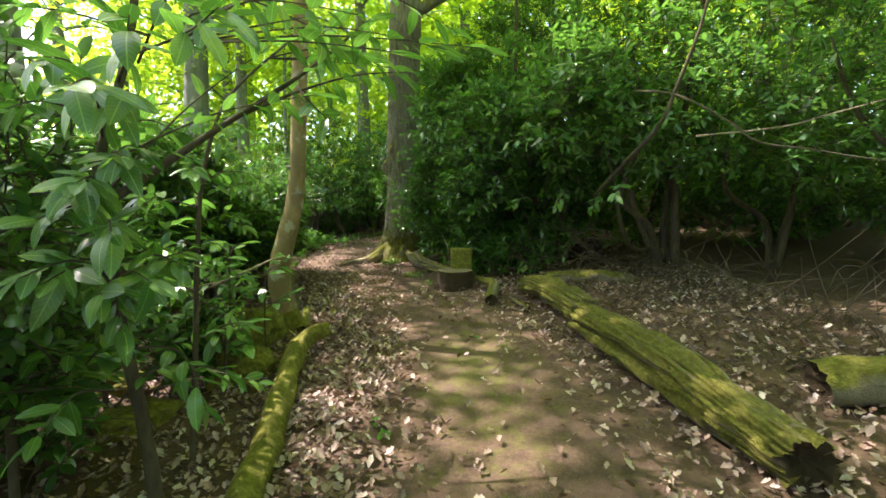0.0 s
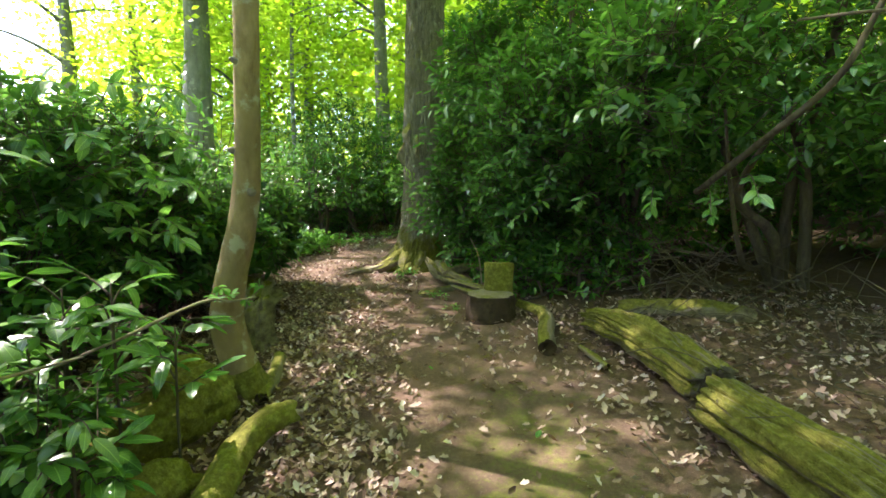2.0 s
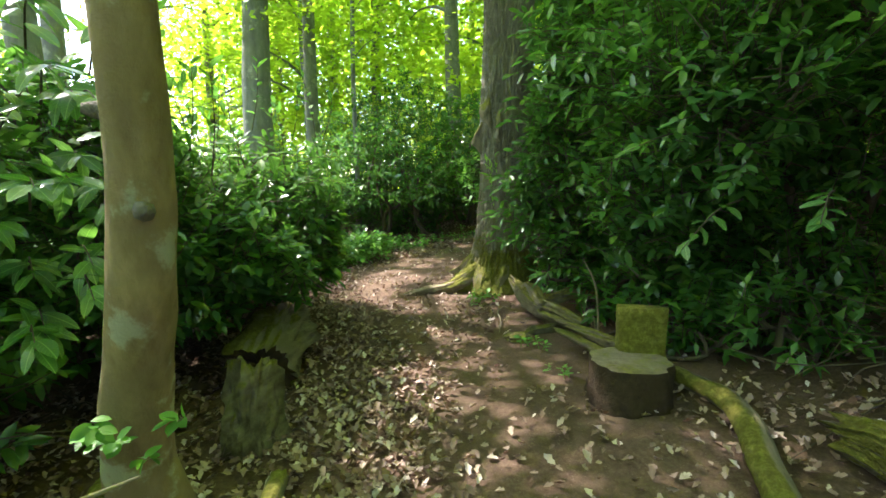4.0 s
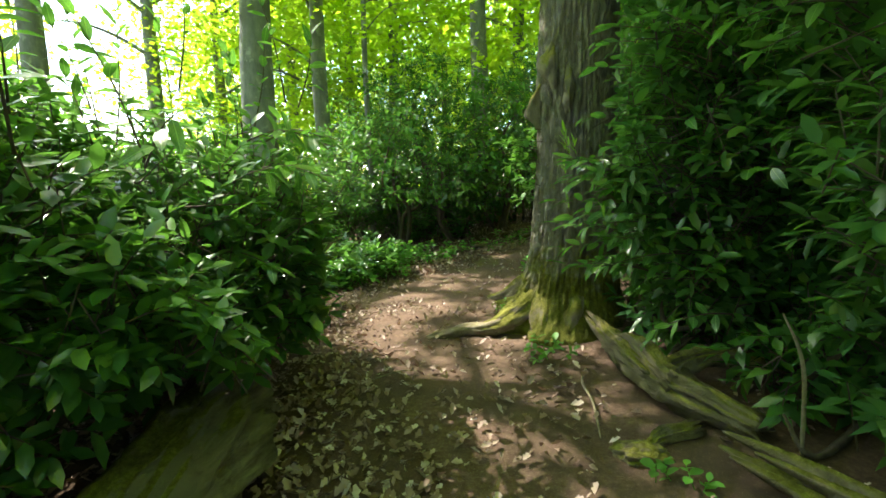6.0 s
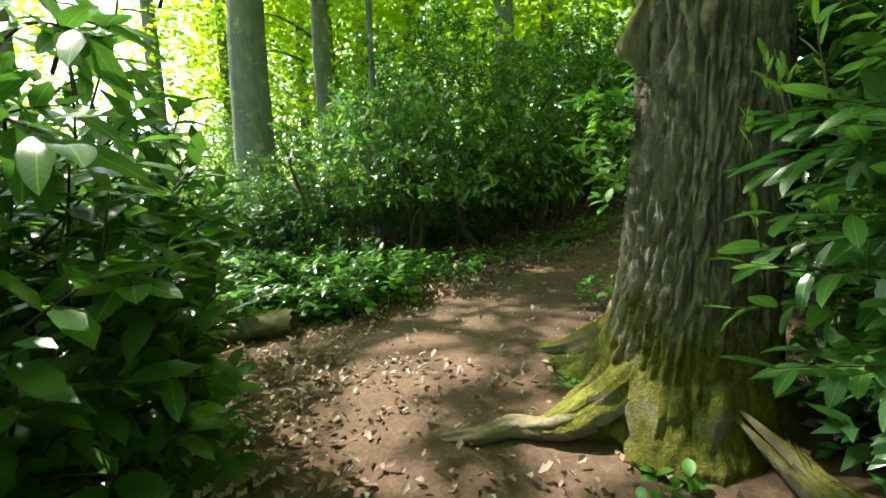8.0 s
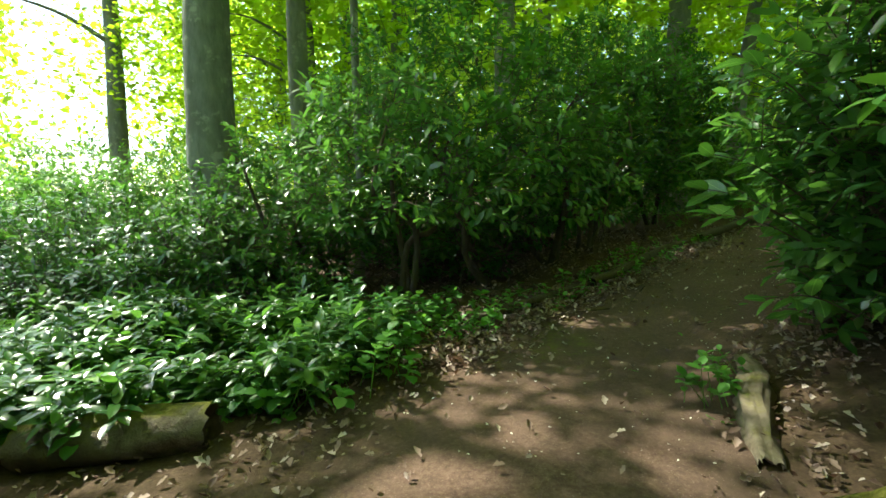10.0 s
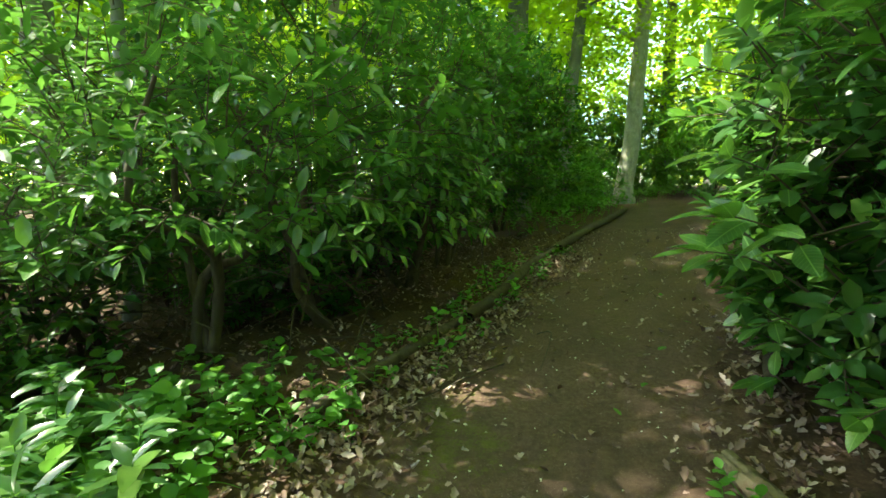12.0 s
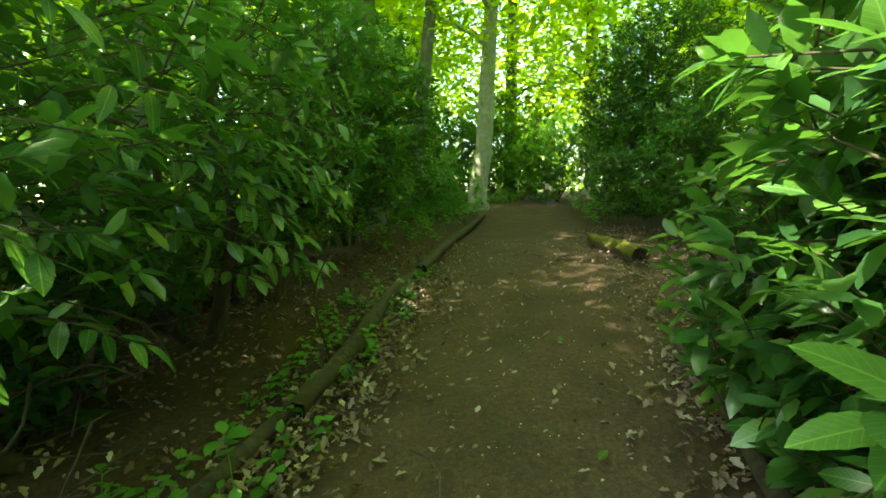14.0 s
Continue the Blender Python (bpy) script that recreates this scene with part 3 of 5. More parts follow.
def young_tree():
    """The bent young tree at the path's edge."""
    z0 = float(tilt(-1.6, 4.86))
    ob = thing("young_tree", -1.6, 4.86, z0, "young bent tree with brown bark and mossy foot", "tree")
    pts = [(-1.57, 4.88, z0 - 0.1), (-1.60, 4.86, z0 + 0.06), (-1.655, 4.80, z0 + 0.35), (-1.665, 4.74, z0 + 0.62), (-1.57, 4.68, z0 + 0.95), (-1.46, 4.62, z0 + 1.25), (-1.39, 4.58, z0 + 1.6), (-1.34, 4.52, z0 + 2.1), (-1.27, 4.46, z0 + 3.0), (-1.17, 4.4, z0 + 5), (-1.0, 4.4, z0 + 9)]
    v, f = tube(pts, [0.16, 0.135, 0.115, 0.105, 0.098, 0.085, 0.078, 0.074, 0.07, 0.055, 0.02], 28, 0.10, 0.03, rise=8)
    part("trunk", mesh_of("trunk", v, f, YOUNG_BARK), ob, "brown bark with knots and scars")
    v, f = tube([(-1.57, 4.88, z0 - 0.12), (-1.585, 4.87, z0 + 0.02), (-1.61, 4.83, z0 + 0.14), (-1.625, 4.81, z0 + 0.24)], [0.175, 0.150, 0.128, 0.116], 28, 0.22, rise=5, caps=False)
    part("moss_collar", mesh_of("moss_collar", v, f, MOSS), ob, "dark green moss round the foot")
    for k, (dx, dy, h, s) in enumerate(((0.06, -0.05, 1.02, 0.03), (-0.05, -0.06, 1.7, 0.02), (0.05, -0.055, 1.45, 0.022), (-0.03, -0.07, 2.2, 0.02))):
        i = min(range(len(pts)), key=lambda j: abs(pts[j][2] - z0 - h))
        c = Vector((pts[i][0] + dx * 1.1, pts[i][1] + dy * 1.1, z0 + h))
        v, f = tube([c - Vector((dx, dy, 0)) * 0.3, c, c + Vector((dx, dy, 0.01)) * 0.35], [s * 1.2, s, s * 0.5], 8, 0.3, rise=2)
        part("knot", mesh_of("knot", v, f, OAK_BARK), ob)
    tips = np.array([(-1.62, 4.55, z0 + 0.80), (-1.55, 4.52, z0 + 0.84), (-1.66, 4.58, z0 + 0.78), (-1.50, 4.52, z0 + 0.82), (-1.42, 4.55, z0 + 0.76), (-1.38, 4.58, z0 + 0.86)])
    v, f = sprays(tips, RNG.normal(0, 0.5, (6, 3)) + np.array((0, -0.7, 0.4)), 8, 0.055, 0.05, 0.3, LEAF_FINE)
    part("sprout", mesh_of("sprout", v, f, HERB), ob, "small bright sprouting leaves", "stuff")
    blobs = [(0.3 + RNG.uniform(-1.5, 1.5), RNG.uniform(-1.5, 1.5), z, 1.3, 1.3, 0.7) for z in (4.5, 5.5, 6.5, 7.5, 8.5, 9.2)]
    crown = new("crown", crown_mesh("crown", blobs, 2500, 0.14, foot=(-1.6, 4.86, z0)))
    crown.parent = ob
    tagged(crown, "light green leaves", kind="stuff")


young_tree()


def oak():
    cx, cy = -0.86, 9.62
    z0 = float(tilt(cx, cy))
    ob = thing("oak_tree", cx, cy, z0, "old oak with furrowed bark and mossy roots", "tree")
    rings, sides = 260, 280
    verts, faces = [], []
    toes = ((3.62, 0.30, 0.20), (4.30, 0.13, 0.30), (4.75, 0.12, 0.35), (2.55, 0.40, 0.26), (1.4, 0.3, 0.3), (0.2, 0.05, 0.3))
    for i in range(rings):
        u = i / (rings - 1)
        z = -0.25 + 4.6 * u ** 1.25
        lean = Vector((0.02 * z + 0.01 * math.sin(z * 1.3), 0.01 * z, 0))
        for k in range(sides):
            a = 2 * math.pi * k / sides
            q = Vector((math.cos(a), math.sin(a), 0))
            r = 0.330 - 0.008 * z + 0.12 * math.exp(-max(z, 0) / 0.30) + 0.055 * math.exp(-max(z, 0) / 0.8)
            for ta, tl, tw in toes:
                da = (a - ta + math.pi) % (2 * math.pi) - math.pi
                r += tl * math.exp(-(da / tw) ** 2) * (0.75 * math.exp(-max(z, 0) / 0.15) + 0.35 * math.exp(-max(z, 0) / 0.42))
            wob = noise.noise(Vector((q.x * 3, q.y * 3, z * 3.5))) * 0.8
            n1 = abs(noise.noise(Vector((q.x * 15 + wob, q.y * 15 + wob, z * 2.0))))
            n2 = abs(noise.noise(Vector((q.x * 24, q.y * 24 + wob, z * 11.0 + 4))))
            r += (0.046 * min(n1 * 4.6, 1.0) + 0.020 * min(n2 * 3.0, 1) - 0.05) * (1 - 0.65 * math.exp(-max(z, 0) / 0.35))
            r += math.exp(-max(z, 0) / 0.4) * (0.05 * noise.noise(Vector((q.x * 5, q.y * 5, z * 6))) + 0.03 * noise.noise(Vector((q.x * 13, q.y * 13, z * 15))))
            r += 0.03 * noise.noise(Vector((q.x * 1.6, q.y * 1.6, z * 1.1)))
            verts.append((cx + lean.x + q.x * r, cy + lean.y + q.y * r, z0 + z))
    for i in range(rings - 1):
        for k in range(sides):
            l = (k + 1) % sides
            faces.append((i * sides + k, i * sides + l, (i + 1) * sides + l, (i + 1) * sides + k))
    me = mesh_of("trunk", verts, faces, OAK_BARK)
    grown = [math.exp(-max(p[2] - z0, 0) / 0.75) * 1.0 + 0.25 * math.exp(-((p[2] - z0 - 2.1) / 0.4) ** 2) * (p[0] < cx) for p in verts]
    me.attributes.new("mossy", "FLOAT", "POINT").data.foreach_set("value", grown)
    part("trunk", me, ob, "grey deeply furrowed bark, mossy at the foot")
    g = lambda x, y, d: (x, y, float(tilt(x, y)) + d)
    for pts, rad in (([g(-1.06, 9.46, 0.36), g(-1.17, 9.36, 0.24), g(-1.31, 9.29, 0.14), g(-1.48, 9.20, 0.07), g(-1.62, 9.19, 0.03)], [0.13, 0.115, 0.095, 0.07, 0.04]),
                     ([g(-1.08, 9.78, 0.42), g(-1.25, 9.93, 0.22), g(-1.45, 10.10, 0.07), g(-1.72, 10.34, -0.05)], [0.14, 0.12, 0.09, 0.04]),
                     ([g(-1.02, 9.36, 0.24), g(-1.05, 9.22, 0.10), g(-1.08, 9.12, 0.01), g(-1.12, 9.02, -0.07)], [0.16, 0.135, 0.10, 0.05]),
                     ([g(-0.84, 9.34, 0.24), g(-0.86, 9.22, 0.10), g(-0.88, 9.13, 0.0), g(-0.9, 9.05, -0.07)], [0.15, 0.13, 0.10, 0.05])):
        v, f = tube(pts, rad, 40, 0.35, 0.22, rise=9)
        part("root", mesh_of("root", v, f, OAK_ROOT), ob, "gnarled mossy root across the path's edge")
    v, f = tube([g(-1.36, 9.25, 0.10), g(-1.52, 9.19, 0.05), g(-1.70, 9.20, 0.03), g(-1.88, 9.12, 0.02), g(-2.08, 9.13, -0.03)], [0.075, 0.066, 0.055, 0.046, 0.02], 30, 0.45, 0.2, rise=8)
    part("bare_root", mesh_of("bare_root", v, f, CUT_TOP), ob, "worn grey root lying in the soil")
    for p, w in (((-1.10, 9.55, 2.2), 0.04), ((-1.04, 9.34, 2.5), 0.045), ((-0.9, 9.25, 2.3), 0.03)):
        q = Vector((p[0] - cx, p[1] - cy, 0)).normalized()
        c = Vector((cx, cy, p[2])) + q * 0.335
        v, f = tube([c - q * 0.07 + Vector((0, 0, 0.2)), c - q * 0.02 + Vector((0, 0, 0.06)), c - q * 0.01 - Vector((0, 0, 0.06)), c - q * 0.07 - Vector((0, 0, 0.2))], [w * 0.4, w * 1.5, w * 1.3, w * 0.4], 18, 0.9, 0.2, rise=8)
        part("burr", mesh_of("burr", v, f, OAK_ROOT), ob, "mossy burr on the bark")
    n = 22
    tips = np.stack((RNG.uniform(-1.45, -1.20, n), RNG.uniform(9.45, 9.75, n), RNG.uniform(1.45, 2.05, n)), 1)
    v, f = sprays(tips, RNG.normal(0, 0.5, (n, 3)) + np.array((-0.8, -0.3, 0.3)), 6, 0.085, 0.08, 0.26, LEAF_FINE)
    part("sprig", mesh_of("sprig", v, f, HERB), ob, "light green leafy sprigs on the bark", "stuff")
    v, f = twigs(tips, np.array((-0.8, -0.1, 0.15)) + RNG.normal(0, 0.1, (n, 3)), 0.28, 0.002)
    part("sprig_stalk", mesh_of("sprig_stalk", v, f, STEM), ob, "", "stuff")
    v, f = tube([(cx + 0.09, cy + 0.04, z0 + 4.3), (cx + 0.2, cy + 0.1, z0 + 8), (cx + 0.3, cy, z0 + 14)], [0.32, 0.25, 0.06], 16, 0.1, rise=5)
    part("upper_trunk", mesh_of("upper_trunk", v, f, OAK_BARK), ob)
    for k in range(7):
        a, z, L = k * 2.3, 4.8 + k * 1.1, 4.0
        d = Vector((math.cos(a), math.sin(a), 0))
        b = Vector((cx + 0.15, cy + 0.05, z0 + z))
        v, f = tube([b, b + d * L * 0.4 + Vector((0, 0, 0.9)), b + d * L * 0.7 + Vector((0, 0, 1.1)), b + d * L + Vector((0, 0, 1.5))], [0.13, 0.1, 0.07, 0.02], 7, 0.2, rise=4)
        part("limb", mesh_of("limb", v, f, OAK_BARK), ob)
    blobs = [(4.2 * math.cos(k * 2.3) * (0.4 + 0.07 * k), 4.2 * math.sin(k * 2.3) * (0.4 + 0.07 * k), 6.3 + k * 0.75, 2.3, 2.3, 0.9) for k in range(11)]
    # extra lumps above the view, added sunward to shade the bushes and driftwood
    blobs += [(-3.4, 0.2, 7.5, 1.9, 1.9, 0.8), (-3.6, -1.2, 8.6, 1.8, 1.8, 0.8), (-4.4, 0.6, 9.4, 1.8, 1.8, 0.8), (-3.0, -0.6, 6.9, 1.4, 1.4, 0.6), (-4.6, -0.3, 7.7, 1.6, 1.6, 0.7)]
    crown = new("crown", crown_mesh("crown", blobs, 22000, 0.18, foot=(cx, cy, z0)))
    crown.parent = ob
    tagged(crown, "light green leaves", kind="stuff")


oak()


# ---- logs, stumps, stones ----
def on(x, y, d=0.0):
    return (x, y, float(tilt(x, y)) + d)


def log(name, label, pts, radii, material, sides=30, lump=0.22, ridges=0.12, wild=0.04, end=True, squash=0.9, category="log", crack=0.0):
    ob = thing(name, *pts[0], label, category)
    v, f = tube(pts, radii, sides, lump, ridges, wild, caps=False, rise=14, squash=squash, crack=crack)
    part("bark", mesh_of("bark", v, f, material), ob)
    if end:
        n = len(v) // sides
        for i, flip in ((0, True), (n - 1, False)):
            ring = v[i * sides:(i + 1) * sides]
            c = Vector((0, 0, 0))
            for p in ring:
                c += Vector(p) / sides
            inward = (Vector(pts[1]) - Vector(pts[0])).normalized() if flip else (Vector(pts[-2]) - Vector(pts[-1])).normalized()
            ev, ef = list(ring), []
            for s, dpt in ((0.82, 0.01), (0.5, 0.05), (0.2, 0.07)):
                for k, p in enumerate(ring):
                    q = c + (Vector(p) - c) * s + inward * dpt * (1 + noise.noise(Vector(p) * 9))
                    ev.append(tuple(q))
            for r in range(3):
                for k in range(sides):
                    l = (k + 1) % sides
                    g = (r * sides + k, r * sides + l, (r + 1) * sides + l, (r + 1) * sides + k)
                    ef.append(g[::-1] if flip else g)
            ev.append(tuple(c + inward * 0.07))
            for k in range(sides):
                l = (k + 1) % sides
                g = (3 * sides + k, 3 * sides + l, len(ev) - 1)
                ef.append(g[::-1] if flip else g)
            part("cut_end", mesh_of("cut_end", ev, ef, END_WOOD), ob, "dark rotten end grain")
    return ob


big = log("fallen_log", "long split fallen log, mossy and cracked", [on(1.72, 1.98, 0.14), on(1.68, 2.4, 0.15), on(1.60, 3.1, 0.16), on(1.48, 3.8, 0.16), on(1.38, 4.35, 0.16)], [0.15, 0.155, 0.16, 0.155, 0.14], MOSSY, 96, 0.30, 0.24, 0.05, crack=0.34)
v, f = tube([on(1.47, 4.66, 0.12), on(1.39, 4.98, 0.16), on(1.29, 5.35, 0.17), on(1.17, 5.72, 0.15), on(1.09, 5.92, 0.10)], [0.16, 0.185, 0.185, 0.165, 0.11], 90, 0.30, 0.20, 0.12, rise=16, squash=0.85, crack=0.22)
part("split_slab", mesh_of("split_slab", v, f, MOSSY), big, "cracked mossy far end of the log")
for pts, rad in (([on(1.60, 2.3, 0.06), on(1.50, 2.9, 0.07), on(1.37, 3.6, 0.08), on(1.25, 4.3, 0.09)], [0.03, 0.055, 0.06, 0.03]), ([on(1.50, 2.9, 0.2), on(1.40, 3.5, 0.22), on(1.30, 4.15, 0.22)], [0.03, 0.05, 0.03]),
                 ([on(1.52, 4.6, 0.2), on(1.48, 4.95, 0.22), on(1.42, 5.3, 0.16)], [0.05, 0.06, 0.02])):
    v, f = tube(pts, rad, 24, 0.5, 0.4, 0.06, rise=10, crack=0.25)
    part("bark_strip", mesh_of("bark_strip", v, f, MOSSY), big, "loose strip of mossy bark")
log("short_log", "thin curved mossy log beside the stump seat", [on(0.60, 5.42, 0.06), on(0.64, 5.75, 0.06), on(0.70, 6.1, 0.06), on(0.68, 6.4, 0.05), on(0.52, 6.75, 0.05)], [0.075, 0.072, 0.07, 0.068, 0.06], MOSSY, 20, 0.15, 0.08, 0.015)
log("broken_branch", "short broken branch lying against the log", [on(0.98, 5.12, 0.03), on(0.93, 5.3, 0.035), on(0.88, 5.48, 0.03)], [0.03, 0.032, 0.02], ROTTEN, 12)
log("fallen_log", "mossy log half hidden under the bushes", [on(1.42, 6.2, 0.06), on(1.75, 6.1, 0.08), on(2.1, 5.95, 0.08), on(2.4, 5.85, 0.05)], [0.10, 0.115, 0.115, 0.09], MOSSY, 24, ridges=0.2)
log("fallen_log", "mossy log lying among dead leaves", [on(2.35, 2.72, 0.14), on(2.9, 2.62, 0.16), on(3.6, 2.5, 0.16), on(4.6, 2.3, 0.14)], [0.15, 0.17, 0.17, 0.15], MOSSY, 24, ridges=0.2)
log("edging_log", "narrow mossy log along the path's edge", [on(-1.08, 4.34, 0.15), on(-1.20, 4.20, 0.15), on(-1.24, 3.9, 0.12), on(-1.10, 3.2, 0.08), on(-0.95, 2.5, 0.06), on(-0.85, 1.7, 0.05), on(-0.78, 0.8, 0.04)], [0.07, 0.085, 0.08, 0.085, 0.09, 0.09, 0.08], MOSS, 22, 0.3, 0.1)
log("branch_log", "short grey log at the foot of the young tree", [on(-1.45, 4.75, 0.04), on(-1.5, 5.05, 0.05), on(-1.62, 5.45, 0.05)], [0.05, 0.055, 0.05], ROTTEN, 16)
log("hollow_log", "thick hollow mossy log under the laurel", [on(-2.36, 6.45, 0.22), on(-2.48, 6.8, 0.23), on(-2.62, 7.15, 0.23), on(-2.75, 7.5, 0.2)], [0.25, 0.27, 0.27, 0.24], MOSSY, 60, 0.22, 0.26, 0.05, crack=0.15)
log("edging_log", "mossy log end beside the path's bend", [on(-3.92, 10.5, 0.13), on(-4.25, 10.38, 0.15), on(-4.8, 10.2, 0.14)], [0.13, 0.15, 0.13], MOSSY, 24)
log("edging_log", "mossy log with a dark end beside the path", [on(2.75, 16.05, 0.10), on(3.0, 16.7, 0.11), on(3.3, 17.6, 0.1)], [0.12, 0.13, 0.1], MOSSY, 20)
for pts, r in (([(-2.9, 12.45), (-2.5, 13.1), (-2.1, 13.7), (-1.75, 14.2)], 0.045), ([(-0.30, 12.35), (0.02, 12.75), (0.38, 13.2), (0.75, 13.75)], 0.04), ([(-1.75, 14.1), (-1.2, 15.0), (-0.6, 16.1), (0.1, 17.2)], 0.06), ([(0.1, 17.1), (1.2, 18.8), (2.5, 20.6), (3.9, 22.6)], 0.08)):
    log("edging_log", "thin dark branch laid along the path", [on(x, y, r * 0.7 + 0.02) for x, y in pts], [r, r * 1.1, r, r * 0.8], STEM, 14, 0.3)


def splinters(name, label, a, b, r, n, material, up=0.3):
    """Shattered end of old wood: uneven pointed slivers round a core."""
    ob = thing(name, *a, label, "dead wood")
    A, B = Vector(a), Vector(b)
    for k in range(n):
        t = 6.28 * k / n
        ax = (B - A).normalized()
        s = ax.orthogonal().normalized()
        o = (s * math.cos(t) + ax.cross(s) * math.sin(t)) * r * RNG.uniform(0.4, 0.85)
        L = RNG.uniform(0.65, 1.05)
        m = A.lerp(B, 0.5 * L) + o * 0.9
        v, f = tube([A + o, m, A.lerp(B, L) + o * 0.75], [r * 0.55, r * RNG.uniform(0.3, 0.48), 0.006], 14, 0.35, 0.55, rise=9, squash=1.0)
        part("sliver", mesh_of("sliver", v, f, material), ob)
    return ob


drift = splinters("driftwood_log", "grey splintered root wood with moss", on(-0.56, 8.5, 0.12), (-0.785, 9.26, 0.53), 0.065, 3, ROTTEN)
for pts, rad in (([on(-0.02, 7.75, 0.04), on(-0.18, 7.9, 0.07), on(-0.36, 8.1, 0.10), on(-0.52, 8.4, 0.13), on(-0.64, 8.75, 0.17)], [0.07, 0.10, 0.105, 0.09, 0.05]),
                 ([on(-0.42, 8.1, 0.12), on(-0.52, 8.38, 0.17), (-0.60, 8.62, 0.45), (-0.645, 8.78, 0.54)], [0.07, 0.075, 0.05, 0.012]),
                 ([on(-0.34, 8.0, 0.16), on(-0.46, 8.3, 0.24), on(-0.54, 8.5, 0.22)], [0.06, 0.05, 0.012]),
                 ([on(-0.30, 8.2, 0.14), on(-0.05, 8.3, 0.17), on(0.2, 8.25, 0.12), on(0.42, 8.0, 0.02)], [0.06, 0.055, 0.045, 0.03]),
                 ([on(-0.30, 7.75, 0.02), on(-0.47, 7.65, 0.02), on(-0.56, 7.5, 0.0)], [0.04, 0.035, 0.01])):
    v, f = tube(pts, rad, 44, 0.35, 0.5, 0.08, rise=12, crack=0.22)
    part("limb", mesh_of("limb", v, f, ROTTEN), drift)
splinters("driftwood_log", "broken log with a shattered pale end", on(0.3, 6.95, 0.08), (-0.27, 7.41, 0.46), 0.085, 4, ROTTEN)
ob = thing("broken_stump", *on(-2.02, 5.85), "broken pale stump with ragged top", "stump")
v, f = tube([on(-2.02, 5.82, -0.08), on(-2.02, 5.83, 0.1), on(-2.03, 5.86, 0.28), on(-2.03, 5.9, 0.42)], [0.16, 0.135, 0.12, 0.115], 56, 0.2, 0.5, 0.10, rise=9, crack=0.3)
part("bark", mesh_of("bark", v, f, ROTTEN), ob, "grey upright wood grain")
for dx, dy, h in ((-0.07, -0.02, 0.54), (0.06, 0.03, 0.5), (0.01, -0.08, 0.47)):
    v, f = tube([on(-2.02 + dx, 5.86 + dy, 0.2), on(-2.03 + dx, 5.88 + dy, 0.38), on(-2.03 + dx, 5.9 + dy, h)], [0.06, 0.045, 0.008], 12, 0.3, 0.5, rise=6)
    part("sliver", mesh_of("sliver", v, f, ROTTEN), ob)


def stump_seat():
    x, y = 0.19, 6.52
    ob = thing("stump_seat", *on(x, y), "sawn tree stump carved as a seat with backrest", "stump")
    v, f = tube([on(x, y, -0.08), on(x, y, 0.03), on(x, y, 0.11), on(x, y, 0.20), on(x, y, 0.245)], [0.27, 0.25, 0.242, 0.245, 0.24], 40, 0.12, 0.10, caps=False, rise=5)
    part("bark", mesh_of("bark", v, f, END_WOOD), ob, "very dark bark")
    top = v[-40:]
    vv, ff = list(top), []
    c = Vector(on(x, y, 0.25))
    for s in (0.9, 0.55, 0.2):
        for p in top:
            q = c + (Vector(p) - c) * s
            q.z = c.z + 0.008 * noise.noise(q * 12)
            vv.append(tuple(q))
    for r in range(3):
        for k in range(40):
            l = (k + 1) % 40
            ff.append((r * 40 + k, r * 40 + l, (r + 1) * 40 + l, (r + 1) * 40 + k))
    ff.append(tuple(range(120, 160)))
    part("seat", mesh_of("seat", vv, ff, CUT_TOP), ob, "weathered sawn top")
    bx, by, bz = x + 0.09, y + 0.17, on(x, y)[2]
    rings, sides, v, f = 12, 28, [], []
    for i in range(rings):
        h = 0.04 + 0.50 * i / (rings - 1)
        for k in range(sides):
            a = 6.2832 * k / sides
            c, n = math.cos(a), math.sin(a)
            px = math.copysign(abs(c) ** 0.55, c) * 0.155
            py = math.copysign(abs(n) ** 0.55, n) * 0.062
            w = 1 + 0.07 * noise.noise((c * 2, n * 2, h * 5))
            v.append((bx + px * w, by + py * w + 0.03 * h, bz + h + (0.012 * noise.noise((px * 14, py * 14, 1)) if i == rings - 1 else 0)))
    for i in range(rings - 1):
        for k in range(sides):
            l = (k + 1) % sides
            f.append((i * sides + k, i * sides + l, (i + 1) * sides + l, (i + 1) * sides + k))
    f.append(tuple(range((rings - 1) * sides, rings * sides)))
    me = mesh_of("backrest", v, f, MOSS)
    part("backrest", me, ob, "upright slab of wood green with moss")


stump_seat()


def stone(label, x, y, d, size, material, spin=0.0):
    bm = bmesh.new()
    bmesh.ops.create_icosphere(bm, subdivisions=5, radius=1)
    s = RNG.uniform(0, 40)
    for vert in bm.verts:
        p = vert.co.copy()
        k = 1 + 0.30 * noise.noise(p * 1.3 + Vector((s, 0, 0))) + 0.20 * noise.noise(p * 2.9 + Vector((s, 2, 0))) + 0.06 * noise.noise(p * 8) + 0.03 * noise.noise(p * 19)
        p = p * k
        p.z = max(p.z, -0.6)
        c, n = math.cos(spin), math.sin(spin)
        p = Vector((p.x * size[0], p.y * size[1], p.z * size[2]))
        vert.co = (p.x * c - p.y * n, p.x * n + p.y * c, p.z)
    me = bpy.data.meshes.new("mossy_stone")
    bm.to_mesh(me)
    bm.free()
    me.materials.append(material)
    me.polygons.foreach_set("use_smooth", [True] * len(me.polygons))
    ob = new("mossy_stone", me)
    ob.location = on(x, y, d)
    return tagged(ob, label, "stone", "mossy stones")


